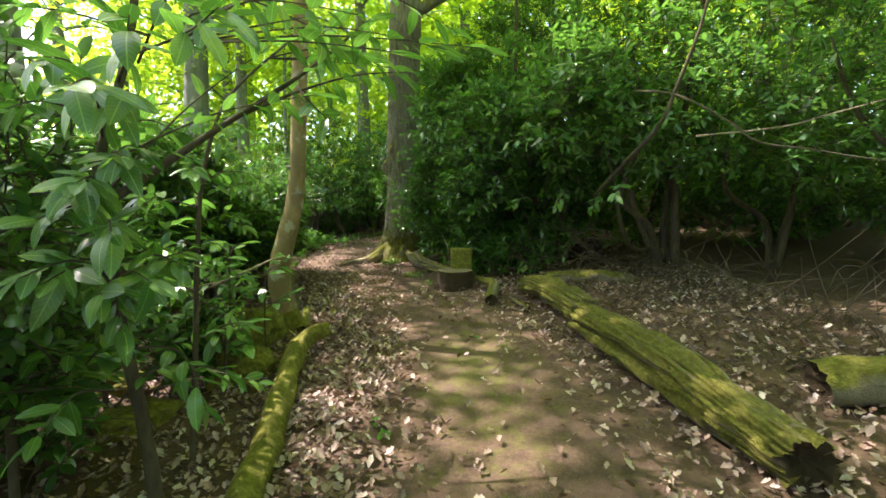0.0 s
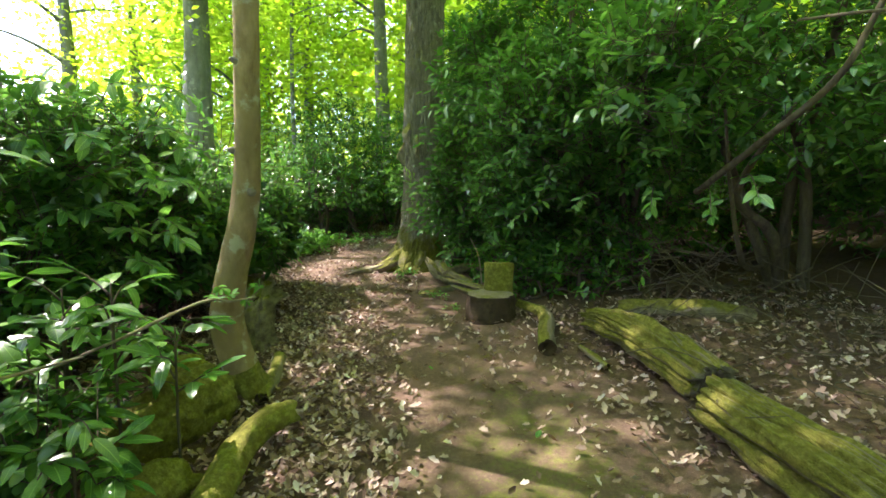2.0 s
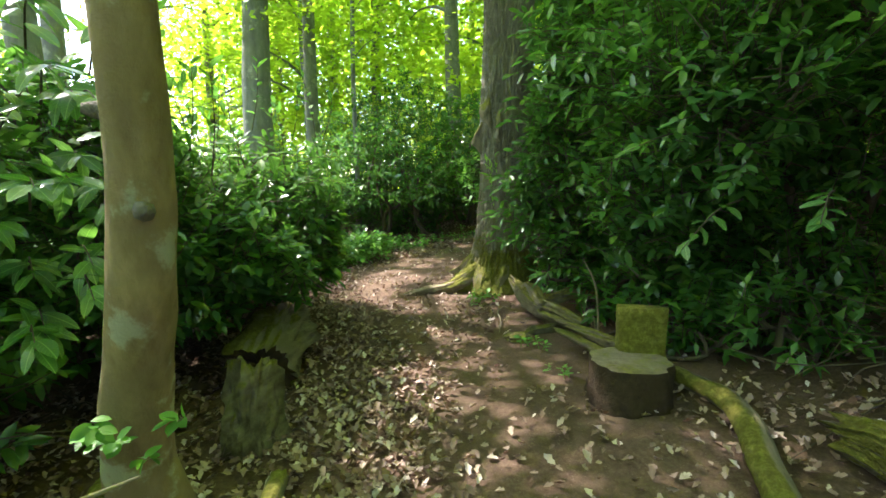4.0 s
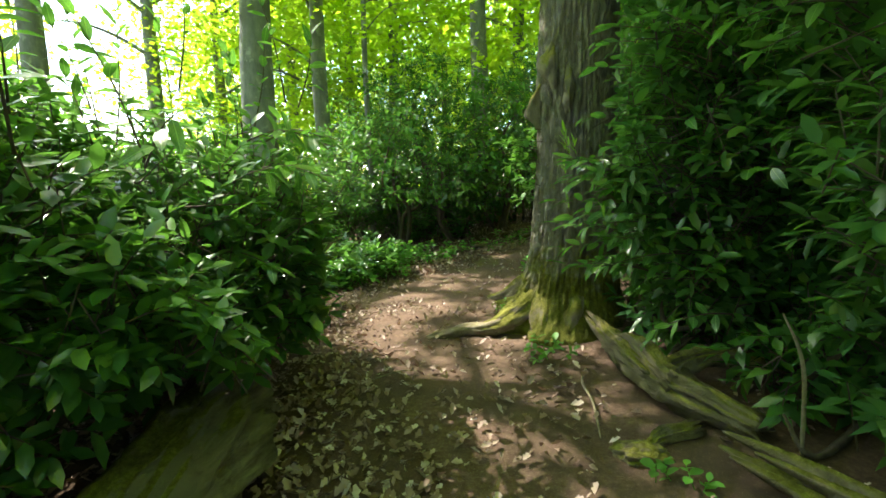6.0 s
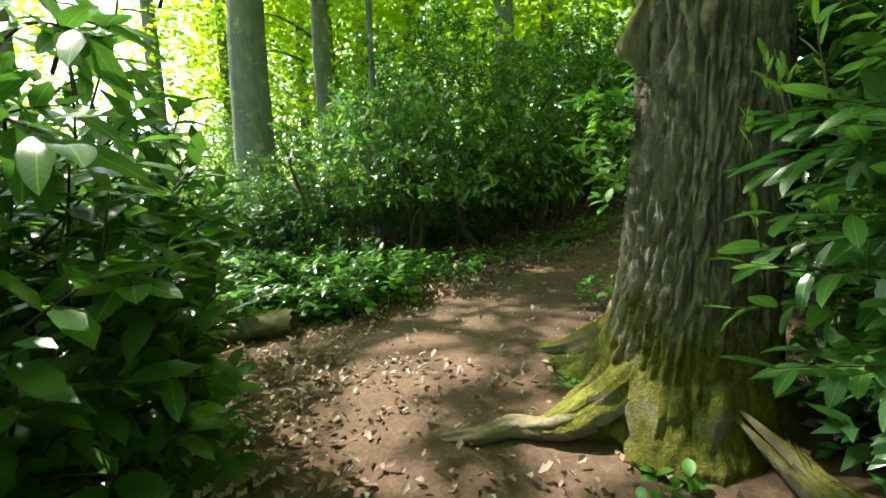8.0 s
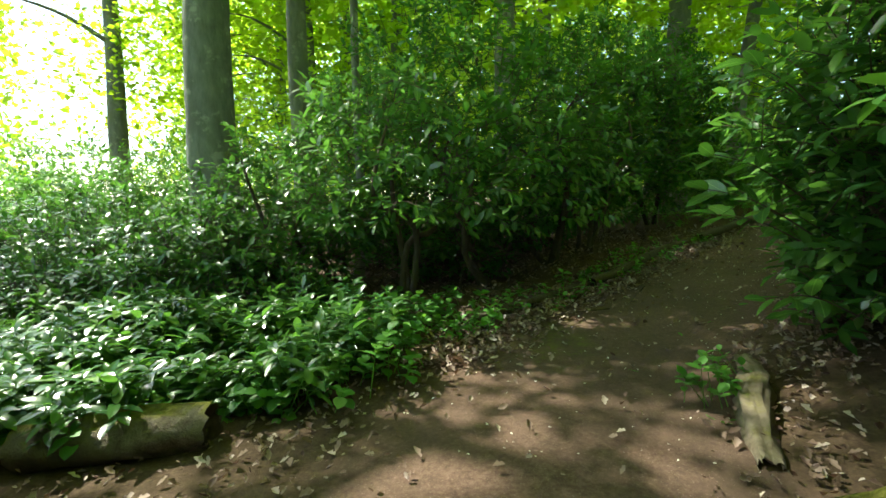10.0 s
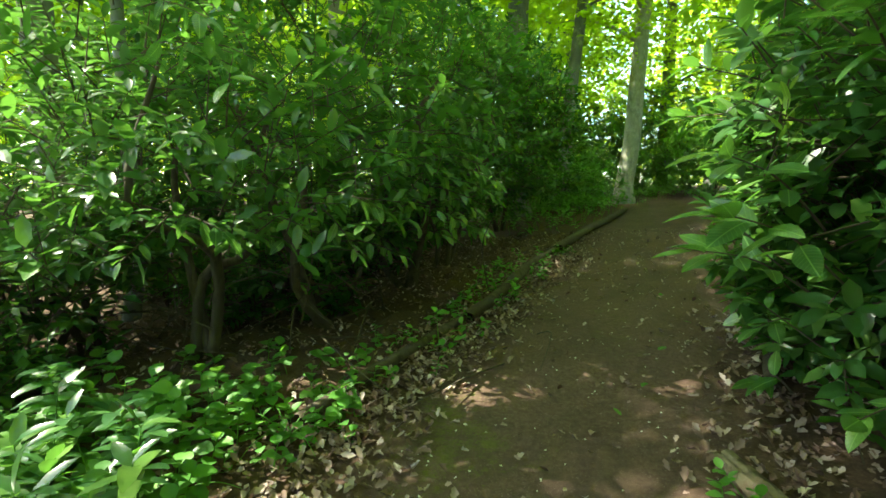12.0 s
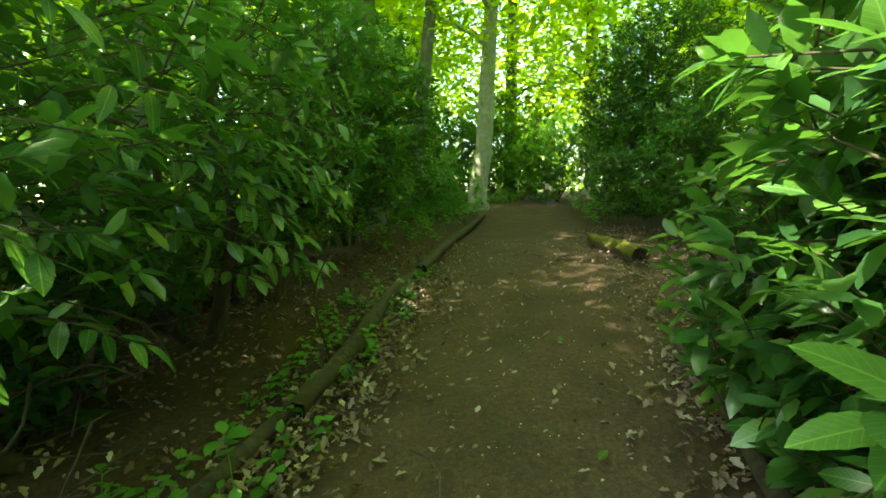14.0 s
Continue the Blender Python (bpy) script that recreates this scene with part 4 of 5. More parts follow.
stone("rounded boulder under a cushion of green moss", -1.82, 4.34, 0.15, (0.19, 0.40, 0.26), MOSS, -0.42)
stone("small mossy boulder beside the edging log", -1.60, 3.72, 0.08, (0.17, 0.27, 0.17), MOSS, -0.5)
stone("low mossy stone among dead leaves", -2.0, 3.0, 0.05, (0.25, 0.2, 0.12), MOSS, 0.8)
stone("low mossy stone near the saplings", -2.6, 3.6, 0.06, (0.3, 0.2, 0.14), MOSS, 0.1)
stone("stone buried in leaf litter under laurel", -2.3, 5.2, 0.05, (0.2, 0.25, 0.14), MOSS, 0.1)
stone("flat stone in the trodden path's edge", -0.55, 7.55, 0.0, (0.12, 0.09, 0.05), ROTTEN, 0.1)

# ---- bushes ----
bush("dense laurel beside the path, leaning over a log", [(-3.15, 7.75, 1.0, 0.88, 0.85, 0.95), (-4.5, 6.6, 1.3, 1.5, 1.5, 1.25), (-4.3, 8.5, 1.0, 1.25, 0.95, 1.0), (-3.3, 6.4, 1.25, 0.85, 0.9, 0.85), (-2.7, 7.8, 0.85, 0.46, 0.42, 0.45), (-2.6, 6.75, 1.0, 0.45, 0.5, 0.32), (-3.7, 6.2, 2.0, 0.85, 0.7, 0.5), (-4.6, 7.2, 2.0, 0.9, 0.9, 0.5)],
     [(-3.6, 7.7, 0.03), (-4.4, 6.8, 0.03), (-3.4, 6.6, 0.025)], 36, 0.145, 8, 0.20, LEAF_MID, 0.32, 0.45, 0.16)
bush("laurel thicket between the tree trunks", [(-6.2, 6.2, 1.6, 1.8, 1.8, 1.6), (-6.4, 9.0, 0.9, 1.4, 1.2, 1.0), (-4.6, 4.6, 1.3, 1.3, 1.1, 1.2), (-3.4, 5.0, 0.95, 0.75, 0.6, 0.8), (-3.3, 5.1, 1.95, 0.75, 0.5, 0.5)], [(-6, 6.5, 0.03), (-6.2, 8.8, 0.03), (-4.6, 4.8, 0.03)], 26, 0.15, shape=LEAF_MID)
bush("tall dark laurel over the log seat", [(0.75, 7.6, 2.0, 0.85, 1.3, 1.1), (0.55, 9.0, 2.0, 0.75, 0.7, 1.7), (1.8, 7.2, 2.3, 1.2, 1.2, 1.35), (1.6, 8.8, 3.2, 1.4, 1.2, 1.8), (-0.1, 8.55, 1.45, 0.55, 0.55, 0.95), (0.1, 8.7, 3.0, 0.7, 0.7, 0.9), (-0.12, 8.95, 1.9, 0.45, 0.42, 1.35), (0.0, 8.5, 0.75, 0.5, 0.4, 0.5), (0.85, 8.5, 0.6, 0.8, 0.6, 0.6), (0.75, 7.7, 0.55, 0.55, 0.6, 0.55), (0.40, 7.35, 1.30, 0.5, 0.5, 0.55)],
     [(1.2, 8.4, 0.05), (2.0, 7.9, 0.05), (0.5, 8.9, 0.03)], 34, 0.135, 8, 0.20, LEAF_MID, 0.22, 0.45)
bush("spreading laurel with low overhanging branches", [(2.6, 5.9, 2.3, 1.25, 1.05, 1.05), (1.6, 5.7, 2.4, 0.75, 0.7, 0.8), (3.8, 5.2, 2.3, 1.3, 1.2, 1.2), (4.6, 6.8, 2.8, 1.9, 1.6, 2.0), (2.9, 7.4, 3.2, 1.4, 1.2, 1.6), (5.3, 4.0, 2.0, 1.4, 1.5, 1.5)],
     [(3.2, 6.6, 0.06), (4.6, 6.4, 0.05), (5.2, 4.6, 0.05)], 21, 0.14, 8, 0.20, LEAF_MID, 0.85, 0.4, 0.28)
bush("laurel rising behind the oak", [(-0.28, 11.65, 1.45, 0.78, 0.85, 1.2), (0.6, 11.3, 1.9, 1.0, 1.1, 1.6), (1.7, 12.2, 2.0, 1.2, 1.1, 1.8), (0.5, 10.6, 3.2, 1.0, 1.0, 1.0), (-0.12, 12.1, 0.75, 0.5, 0.6, 0.7), (0.2, 12.6, 0.8, 0.7, 0.6, 0.8)],
     [(0.1, 11.5, 0.04), (1.5, 12.1, 0.04)], 36, 0.15, 8, 0.20, LEAF_MID, 0.25, 0.45)
bush("wide laurel bank behind the path's bend", [(-3.85, 13.0, 1.55, 1.15, 0.95, 1.0), (-2.95, 13.7, 1.85, 1.0, 1.0, 1.2), (-5.3, 13.7, 1.4, 1.2, 1.0, 1.0), (-2.35, 14.9, 2.0, 0.95, 1.0, 1.35), (-1.75, 16.2, 2.0, 0.95, 1.1, 1.5), (-3.6, 14.8, 2.6, 1.5, 1.2, 1.3), (-7.0, 14.4, 1.0, 1.4, 1.1, 0.9), (-0.75, 17.7, 2.1, 0.9, 1.1, 1.6), (0.05, 18.9, 2.2, 0.9, 0.9, 1.6), (1.0, 20.6, 2.0, 0.9, 0.9, 1.6)],
     [(-3.9, 13.6, 0.05), (-3.0, 14.4, 0.05), (-2.3, 15.4, 0.05), (-5.4, 14.2, 0.04), (-1.8, 16.6, 0.04)], 15, 0.155, 8, 0.20, LEAF_MID, 0.85, 0.22, 0.30)
bush("laurel and holly deeper in the wood", [(-1.5, 18.4, 2.2, 1.5, 1.4, 2.1), (-0.2, 20.4, 2.4, 1.7, 1.3, 2.2), (-5.0, 16.6, 2.0, 2.2, 1.3, 1.6), (-8.6, 13.8, 0.9, 1.8, 1.2, 0.9), (-10.6, 16.5, 1.2, 2, 1.5, 1.2)], [(-1.6, 18.4, 0.05), (-0.2, 20.4, 0.05), (-5, 16.7, 0.05), (-8.5, 14, 0.03)], 22, 0.16, floor=0.3)
bush("dark shrubs beside the far path", [(4.9, 16.4, 1.3, 1.3, 1.2, 1.4), (5.9, 18.4, 1.5, 1.5, 1.4, 1.6), (4.2, 14.4, 1.6, 1.5, 1.1, 1.6), (7.7, 20.8, 1.5, 1.6, 1.4, 1.6), (5.8, 18.6, 2.9, 1.3, 1.3, 1.7), (6.7, 20.4, 2.8, 1.3, 1.2, 1.8), (6.4, 15.2, 3.2, 1.8, 1.8, 1.5)], [(4.9, 16.4, 0.05), (5.9, 18.4, 0.05), (7.5, 20.8, 0.05)], 24, 0.15, floor=0.2)
bush("light shrubs beyond the pale tree", [(2.2, 24.0, 0.8, 2.0, 1.2, 0.9), (3.6, 27.5, 1.2, 2.4, 1.5, 1.4), (9.2, 27.0, 1.6, 1.5, 1.6, 1.8), (10.5, 25.0, 1.6, 1.6, 1.8, 1.8), (10, 32, 2.5, 3, 2, 2.6), (6.0, 31.5, 2.2, 2.4, 1.6, 2.3), (4.2, 30.0, 1.8, 2.0, 1.5, 2.0), (8.6, 30.0, 1.6, 2.2, 1.4, 2.0)], [(2.2, 24.2, 0.03), (3.6, 27.5, 0.03), (9.4, 27.0, 0.03)], 10, 0.25, floor=0.1, material=HERB, name="woodland_shrub", group="woodland shrubs")
bush("light shrubs at the clearing's edge", [(-14.5, 17.5, 1.6, 2.2, 1.6, 1.8), (-12.0, 20.0, 1.8, 2.4, 1.6, 2.0), (-16.5, 14.0, 1.5, 1.8, 1.8, 1.7), (-11.5, 15.2, 1.0, 1.3, 1.2, 1.2)], [(-14.5, 17.5, 0.03), (-12.0, 20.0, 0.03), (-16.5, 14.0, 0.03)], 11, 0.2, floor=0.1, material=HERB, name="woodland_shrub", group="woodland shrubs")
# (-2.9, 0.2) and (-2.2, -1.6) are out of view, added to shade the saplings
for bx, by, bz, w in ((7.8, 9.5, 2.0, 2.0), (9.2, 13.5, 1.7, 2.2), (6.3, 11.4, 1.3, 1.5), (9.8, 6.0, 1.6, 2.0), (7.5, 1.0, 1.8, 2.2), (4.6, -1.8, 1.6, 1.6), (-4.2, -1.8, 1.6, 1.7), (-7.0, 1.6, 1.5, 1.9), (-9.8, 10.5, 1.0, 1.5), (-10, 7.5, 1.2, 2.0), (-4.6, 1.9, 0.9, 1.1), (-2.9, 0.2, 1.5, 0.9), (-2.2, -1.6, 1.6, 1.0)):
    bush("laurel thicket closing the wood", [(bx, by, bz, w, w, bz * 1.05), (bx + 0.9, by + 0.7, bz * 0.8, w * 0.7, w * 0.7, bz * 0.8)], [(bx, by, 0.04), (bx + 0.5, by + 0.4, 0.03)], 13, 0.17)


# dense low leaves added to block light, standing in for deep shade under bushes
for bx, by, bz, w, d in ((1.5, 9.9, 0.7, 1.3, 0.8), (3.4, 8.9, 0.8, 1.5, 0.9), (5.6, 8.0, 0.9, 1.6, 1.0), (6.4, 5.2, 0.9, 1.2, 1.7), (6.6, 2.6, 0.9, 1.1, 1.6), (3.0, 13.4, 0.8, 1.4, 0.9), (-4.6, 15.7, 0.6, 1.5, 0.7), (-2.8, 17.0, 0.7, 1.2, 0.7), (0.75, 8.0, 0.4, 0.6, 0.55), (1.2, 7.0, 0.35, 0.6, 0.45), (-0.05, 8.75, 0.35, 0.4, 0.35), (0.25, 7.9, 0.3, 0.4, 0.35), (0.65, 7.3, 0.32, 0.5, 0.3), (0.1, 9.3, 0.5, 0.5, 0.5), (-0.25, 9.3, 0.3, 0.3, 0.4), (0.2, 10.1, 0.6, 0.6, 0.5), (-3.6, 14.5, 0.4, 1.0, 0.45), (-5.4, 13.6, 0.55, 1.0, 0.6), (-6.4, 12.4, 0.5, 0.9, 0.6)):
    bush("low laurel added to darken the gaps under the bushes", [(bx, by, bz, w, d, bz), (bx + 0.5, by + 0.3, bz * 1.9, w, d, bz)], [(bx, by, 0.03), (bx + 0.6, by + 0.2, 0.03)], 26, 0.15, floor=0.03, inner=0.3)
for bx, by, bz, w, d in ((-6.0, 12.9, 0.5, 1.5, 0.8), (-8.4, 12.5, 0.5, 1.5, 0.9), (-10.8, 13.0, 0.6, 1.5, 1.0)):
    bush("low young laurel in the clearing", [(bx, by, bz, w, d, bz), (bx + 0.8, by - 0.3, bz * 0.8, w * 0.6, d * 0.6, bz * 0.8)], [(bx, by, 0.02), (bx + 0.6, by - 0.2, 0.02)], 26, 0.13, floor=0.03)


# ---- near shoots with single leaves ----
def leaf_mesh(bend, twist, wide=0.195, material=None):
    """One large laurel leaf, one metre long: sunken midrib, toothed edge, drooping tip."""
    n, v, f = 11, [], []
    for i in range(n + 1):
        u = i / n
        w = wide * math.sin(math.pi * min(u ** 0.9, 1.0)) ** 0.7 if 0 < i < n else 0.004
        w *= 1 + (0.05 if i % 2 else -0.03)
        z = -bend * u ** 2
        for s in (-1, -0.5, 0, 0.5, 1):
            v.append((u, s * w, z + (0.10 * abs(s) - 0.05 * s * s) * w * 2.2 + twist * s * w * u))
    for i in range(n):
        for k in range(4):
            a = i * 5 + k
            f.append((a, a + 5, a + 6, a + 1))
    return mesh_of("leaf", v, f, material or LAUREL_NEAR)


LEAVES = [leaf_mesh(b, t) for b, t in ((0.10, 0.1), (0.22, -0.2), (0.34, 0.25), (0.16, 0.0), (0.45, -0.1))]

BROAD = [leaf_mesh(b, t, 0.22) for b, t in ((0.10, 0.1), (0.20, -0.2), (0.30, 0.2))]
YOUNG = [leaf_mesh(b, t, 0.15, NEW_LEAF) for b, t in ((0.05, 0.1), (-0.15, -0.1), (0.2, 0.2))]


def shoot(parent, points, r, count, length, start=0.35, droop=0.1, name="branch", kinds=LEAVES):
    """A bent branch under a plant, with alternate leaves, each an object of its own."""
    P = [Vector(p) for p in points]
    v, f = tube(P, [r + (0.25 * r - r) * i / (len(P) - 1) for i in range(len(P))], 7, 0.15, rise=6)
    br = part(name, mesh_of(name, v, f, STEM), parent)
    segs = [(P[i + 1] - P[i]).length for i in range(len(P) - 1)]
    total = sum(segs)
    for k in range(count):
        d = (start + (1 - start) * (k + 0.5) / count) * total
        i = 0
        while i < len(segs) - 1 and d > segs[i]:
            d -= segs[i]
            i += 1
        at = P[i].lerp(P[i + 1], min(d / segs[i], 1))
        along = (P[i + 1] - P[i]).normalized()
        side = along.cross(Vector((0, 0, 1)))
        side = side.normalized() if side.length > 0.1 else Vector((1, 0, 0))
        ang = 2.4 * k + RNG.uniform(-0.5, 0.5)
        out = side * math.cos(ang) + along.cross(side) * math.sin(ang) * 0.6
        last = k > count - 4
        way = (along * (0.9 if last else 0.45) + out * (0.55 if last else 0.9) + Vector((0, 0, -droop))).normalized()
        face = (Vector((0, 0, 1)) + Vector(RNG.normal(0, 0.3, 3)) + along * 0.3)
        across = face.cross(way).normalized()
        face = way.cross(across)
        s = length * RNG.uniform(0.7, 1.15)
        m = Matrix((way, across, face)).transposed().to_4x4()
        ob = new("leaf", kinds[int(RNG.integers(len(kinds)))])
        ob.parent = br
        ob.matrix_basis = Matrix.Translation(at) @ m @ Matrix.Scale(s, 4)
    return br


def sapling(x, y, label, stem, r, branches, length=0.13, lumps=()):
    ob = thing("laurel_sapling", *on(x, y), label, "sapling", "laurel saplings")
    v, f = tube([on(x, y, -0.05)] + stem, [r * 1.15] + [r * (1 - 0.7 * i / len(stem)) for i in range(len(stem))], 10, 0.18, rise=6)
    part("stem", mesh_of("stem", v, f, STEM), ob, "dark thin leaning stem")
    if lumps:
        tips, way = blob_tips(lumps, 20, 0.05, 0.7, 0.2)
        fv, ff = sprays(tips, way, 8, length, 0.18, 0.20, LEAF_FINE)
        part("foliage", mesh_of("foliage", fv, ff, LAUREL), ob, "long pointed green leaves", "stuff")
        fv, ff = twigs(tips, way, 0.35)
        part("shoot_growth", mesh_of("shoot_growth", fv, ff, STEM), ob, "", "stuff")
    for a, b, c, l in branches:
        A, B = Vector(a), Vector(b)
        mid = A.lerp(B, 0.5) + Vector(RNG.uniform(-0.05, 0.05, 3)) + Vector((0, 0, 0.05))
        shoot(ob, [A, mid, B], 0.006, c, l)
    return ob


def fan(centre, n, reach, low, high, count, length, spread=(0, 6.28)):
    out = []
    for k in range(n):
        a = RNG.uniform(*spread)
        z = RNG.uniform(low, high)
        s = Vector((centre[0], centre[1], z))
        e = s + Vector((math.cos(a), math.sin(a), RNG.uniform(-0.25, 0.35))) * reach * RNG.uniform(0.6, 1.1)
        out.append((s, e, count, length))
    return out


first = sapling(-1.15, 1.85, "leaning laurel sapling with dark bare stem", [(-1.13, 1.74, 0.55), (-1.15, 1.67, 1.04), (-1.19, 1.67, 1.48), (-1.16, 1.67, 1.69), (-1.07, 1.71, 2.05), (-1.0, 1.75, 2.6)], 0.026,
        [((-1.17, 1.68, 1.5), (-0.78, 2.42, 2.28), 9, 0.14), ((-1.2, 1.7, 1.6), (-0.43, 2.13, 1.96), 10, 0.14), ((-1.1, 1.68, 1.9), (-0.69, 1.14, 1.92), 9, 0.15), ((-1.15, 1.65, 1.7), (-0.71, 0.95, 1.70), 8, 0.15), ((-1.05, 1.7, 2.0), (-0.52, 1.25, 1.98), 10, 0.15), ((-1.2, 1.7, 1.4), (-1.1, 1.25, 1.4), 9, 0.14), ((-1.2, 1.7, 1.2), (-0.95, 1.4, 1.05), 8, 0.13), ((-1.15, 1.7, 0.9), (-0.8, 1.6, 0.7), 8, 0.13), ((-0.98, 1.8, 2.3), (-0.30, 2.25, 2.15), 11, 0.14), ((-1.1, 1.8, 2.0), (-0.75, 1.55, 2.2), 9, 0.15), ((-1.05, 1.8, 2.1), (-1.5, 1.6, 2.15), 9, 0.15),
         ((-0.95, 1.8, 2.5), (0.15, 2.5, 2.35), 14, 0.13), ((-0.6, 2.15, 2.0), (-0.35, 2.0, 1.75), 7, 0.12)] + fan((-1.25, 1.75), 12, 0.5, 0.5, 1.9, 9, 0.13) + [((-1.0, 1.9, 2.1), (-0.55 + 0.17 * k, 1.5 + 0.13 * k, 2.05 + 0.05 * (k % 3)), 9, 0.15) for k in range(6)], lumps=[(-1.75, 1.9, 1.5, 0.55, 0.45, 0.95)])
shoot(first, [(-1.19, 1.68, 1.45), (-0.95, 2.0, 1.75), (-0.6, 2.3, 2.1), (-0.3, 2.55, 2.45)], 0.020, 14, 0.15, 0.45, 0.5)
shoot(first, [(-0.85, 2.1, 1.85), (-0.6, 2.25, 2.0), (-0.35, 2.3, 2.08), (-0.12, 2.4, 2.12)], 0.008, 12, 0.14, 0.3, 0.6)
for k in range(10):
    b = Vector((RNG.uniform(-1.15, -0.78), RNG.uniform(1.2, 1.5), RNG.uniform(1.05, 1.9)))
    a = Vector((-1.17, 1.68, b.z - 0.05))
    shoot(first, [a, a.lerp(b, 0.5) + Vector((0, 0, 0.05)), b], 0.006, 9, 0.145, 0.3, 0.4)
sapling(-1.95, 2.0, "slim laurel sapling with upright stem", [(-1.93, 2.0, 0.7), (-1.9, 1.95, 1.5), (-1.85, 1.95, 2.5)], 0.02, fan((-1.92, 1.97), 14, 0.55, 0.5, 2.4, 9, 0.14), lumps=[(-2.1, 2.3, 0.9, 0.5, 0.5, 0.8)])
sapling(-1.36, 2.45, "thin laurel sapling beside the edging log", [(-1.34, 2.5, 0.5), (-1.32, 2.56, 1.2), (-1.28, 2.6, 1.65), (-1.15, 2.65, 2.05), (-0.85, 2.8, 2.4)], 0.016, fan((-1.3, 2.55), 8, 0.35, 0.4, 1.7, 8, 0.12) + [((-0.95, 2.75, 2.3), (-0.45 + 0.12 * k, 2.7 + 0.1 * k, 2.28), 9, 0.14) for k in range(3)])
sapling(-2.4, 3.2, "leafy laurel sapling in the shade", [(-2.38, 3.2, 0.6), (-2.3, 3.1, 1.3), (-2.2, 3.1, 1.9)], 0.018, fan((-2.35, 3.15), 18, 0.6, 0.3, 1.9, 9, 0.13), lumps=[(-2.4, 3.2, 1.1, 0.65, 0.55, 0.85), (-1.95, 3.5, 0.5, 0.35, 0.4, 0.4)])
sapling(-2.15, 4.3, "young laurel shoots beside the bent tree", [(-2.12, 4.28, 0.4), (-2.05, 4.25, 0.8)], 0.012, fan((-2.1, 4.28), 12, 0.4, 0.3, 0.85, 8, 0.13, (-2.2, 1.0)))
sapling(-2.75, 2.5, "laurel sapling in front of the thicket", [(-2.75, 2.5, 0.8), (-2.7, 2.4, 1.6), (-2.6, 2.4, 2.4)], 0.02, fan((-2.72, 2.45), 16, 0.65, 0.4, 2.4, 9, 0.14), lumps=[(-2.8, 2.4, 1.3, 0.6, 0.55, 1.1)])

sapling(-1.75, 3.55, "bright young laurel rosettes among mossy stones", [(-1.75, 3.52, 0.3), (-1.73, 3.5, 0.62)], 0.008, fan((-1.75, 3.52), 9, 0.28, 0.25, 0.65, 8, 0.13))
sapling(-2.05, 3.9, "young laurel with bright upright shoots", [(-2.05, 3.88, 0.5), (-2.0, 3.85, 0.95)], 0.01, fan((-2.03, 3.87), 10, 0.32, 0.4, 0.95, 9, 0.13))

for x, y, z, n in ((-1.78, 3.88, 1.0, 5), (-1.5, 3.92, 0.78, 5), (-1.95, 3.72, 0.6, 5), (-2.1, 3.95, 0.95, 5), (-1.62, 3.42, 0.42, 4)):
    sapling(x, y, "fresh laurel shoot with long bright leaves", [(x, y, z * 0.55), (x + 0.03, y - 0.02, z + 0.12)], 0.007, [((x, y, z * (0.7 + 0.09 * k)), (x + 0.2 * math.cos(2.4 * k), y + 0.2 * math.sin(2.4 * k), z * (0.78 + 0.09 * k) + 0.06), 5, 0.18) for k in range(n)])

edge = thing("laurel_shoots", *on(-0.6, 11.6), "large pale laurel shoots reaching over the path", "plant")
for a, b, n, l in (((-0.7, 11.7, 1.5), (-1.32, 11.50, 1.78), 9, 0.17), ((-0.7, 11.6, 1.3), (-1.38, 11.40, 1.58), 9, 0.16), ((-0.6, 11.8, 1.2), (-1.22, 11.78, 1.42), 9, 0.17), ((-0.4, 12.0, 1.0), (-0.70, 12.05, 1.0), 9, 0.13),
                   ((-0.6, 11.9, 1.6), (-0.98, 11.95, 2.0), 9, 0.17), ((-0.5, 12.0, 1.4), (-0.70, 12.2, 1.75), 10, 0.17), ((-0.4, 12.1, 1.2), (-0.45, 12.35, 1.35), 10, 0.16), ((-0.5, 12.0, 0.7), (-0.62, 12.1, 0.72), 8, 0.14),
                   ((-0.7, 11.4, 1.8), (-1.2, 11.2, 2.2), 9, 0.16), ((-0.4, 12.2, 1.0), (-0.4, 12.45, 0.95), 8, 0.15), ((-0.6, 11.3, 0.9), (-1.1, 11.15, 1.0), 8, 0.14)):
    shoot(edge, [a, Vector(a).lerp(Vector(b), 0.5) + Vector((0, 0, 0.06)), b], 0.006, n, l * 1.1, 0.3, kinds=BROAD)
for x, y, z in ((-0.55, 12.05, 1.72), (-0.42, 12.15, 1.62), (-0.62, 11.8, 1.8), (-0.9, 11.7, 1.75), (-1.1, 11.55, 1.7), (-0.3, 12.3, 1.5), (-0.75, 11.95, 1.55), (-0.2, 12.35, 1.75)):
    b = Vector((x + RNG.uniform(-0.05, 0.05), y + RNG.uniform(-0.05, 0.05), z + RNG.uniform(0.2, 0.32)))
    shoot(edge, [(x, y, z), Vector((x, y, z)).lerp(b, 0.5) + Vector((0.02, 0, 0)), b], 0.003, 6, 0.075, 0.35, -0.5, "new_shoot", YOUNG)
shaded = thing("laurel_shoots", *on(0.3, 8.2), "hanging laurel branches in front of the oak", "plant")
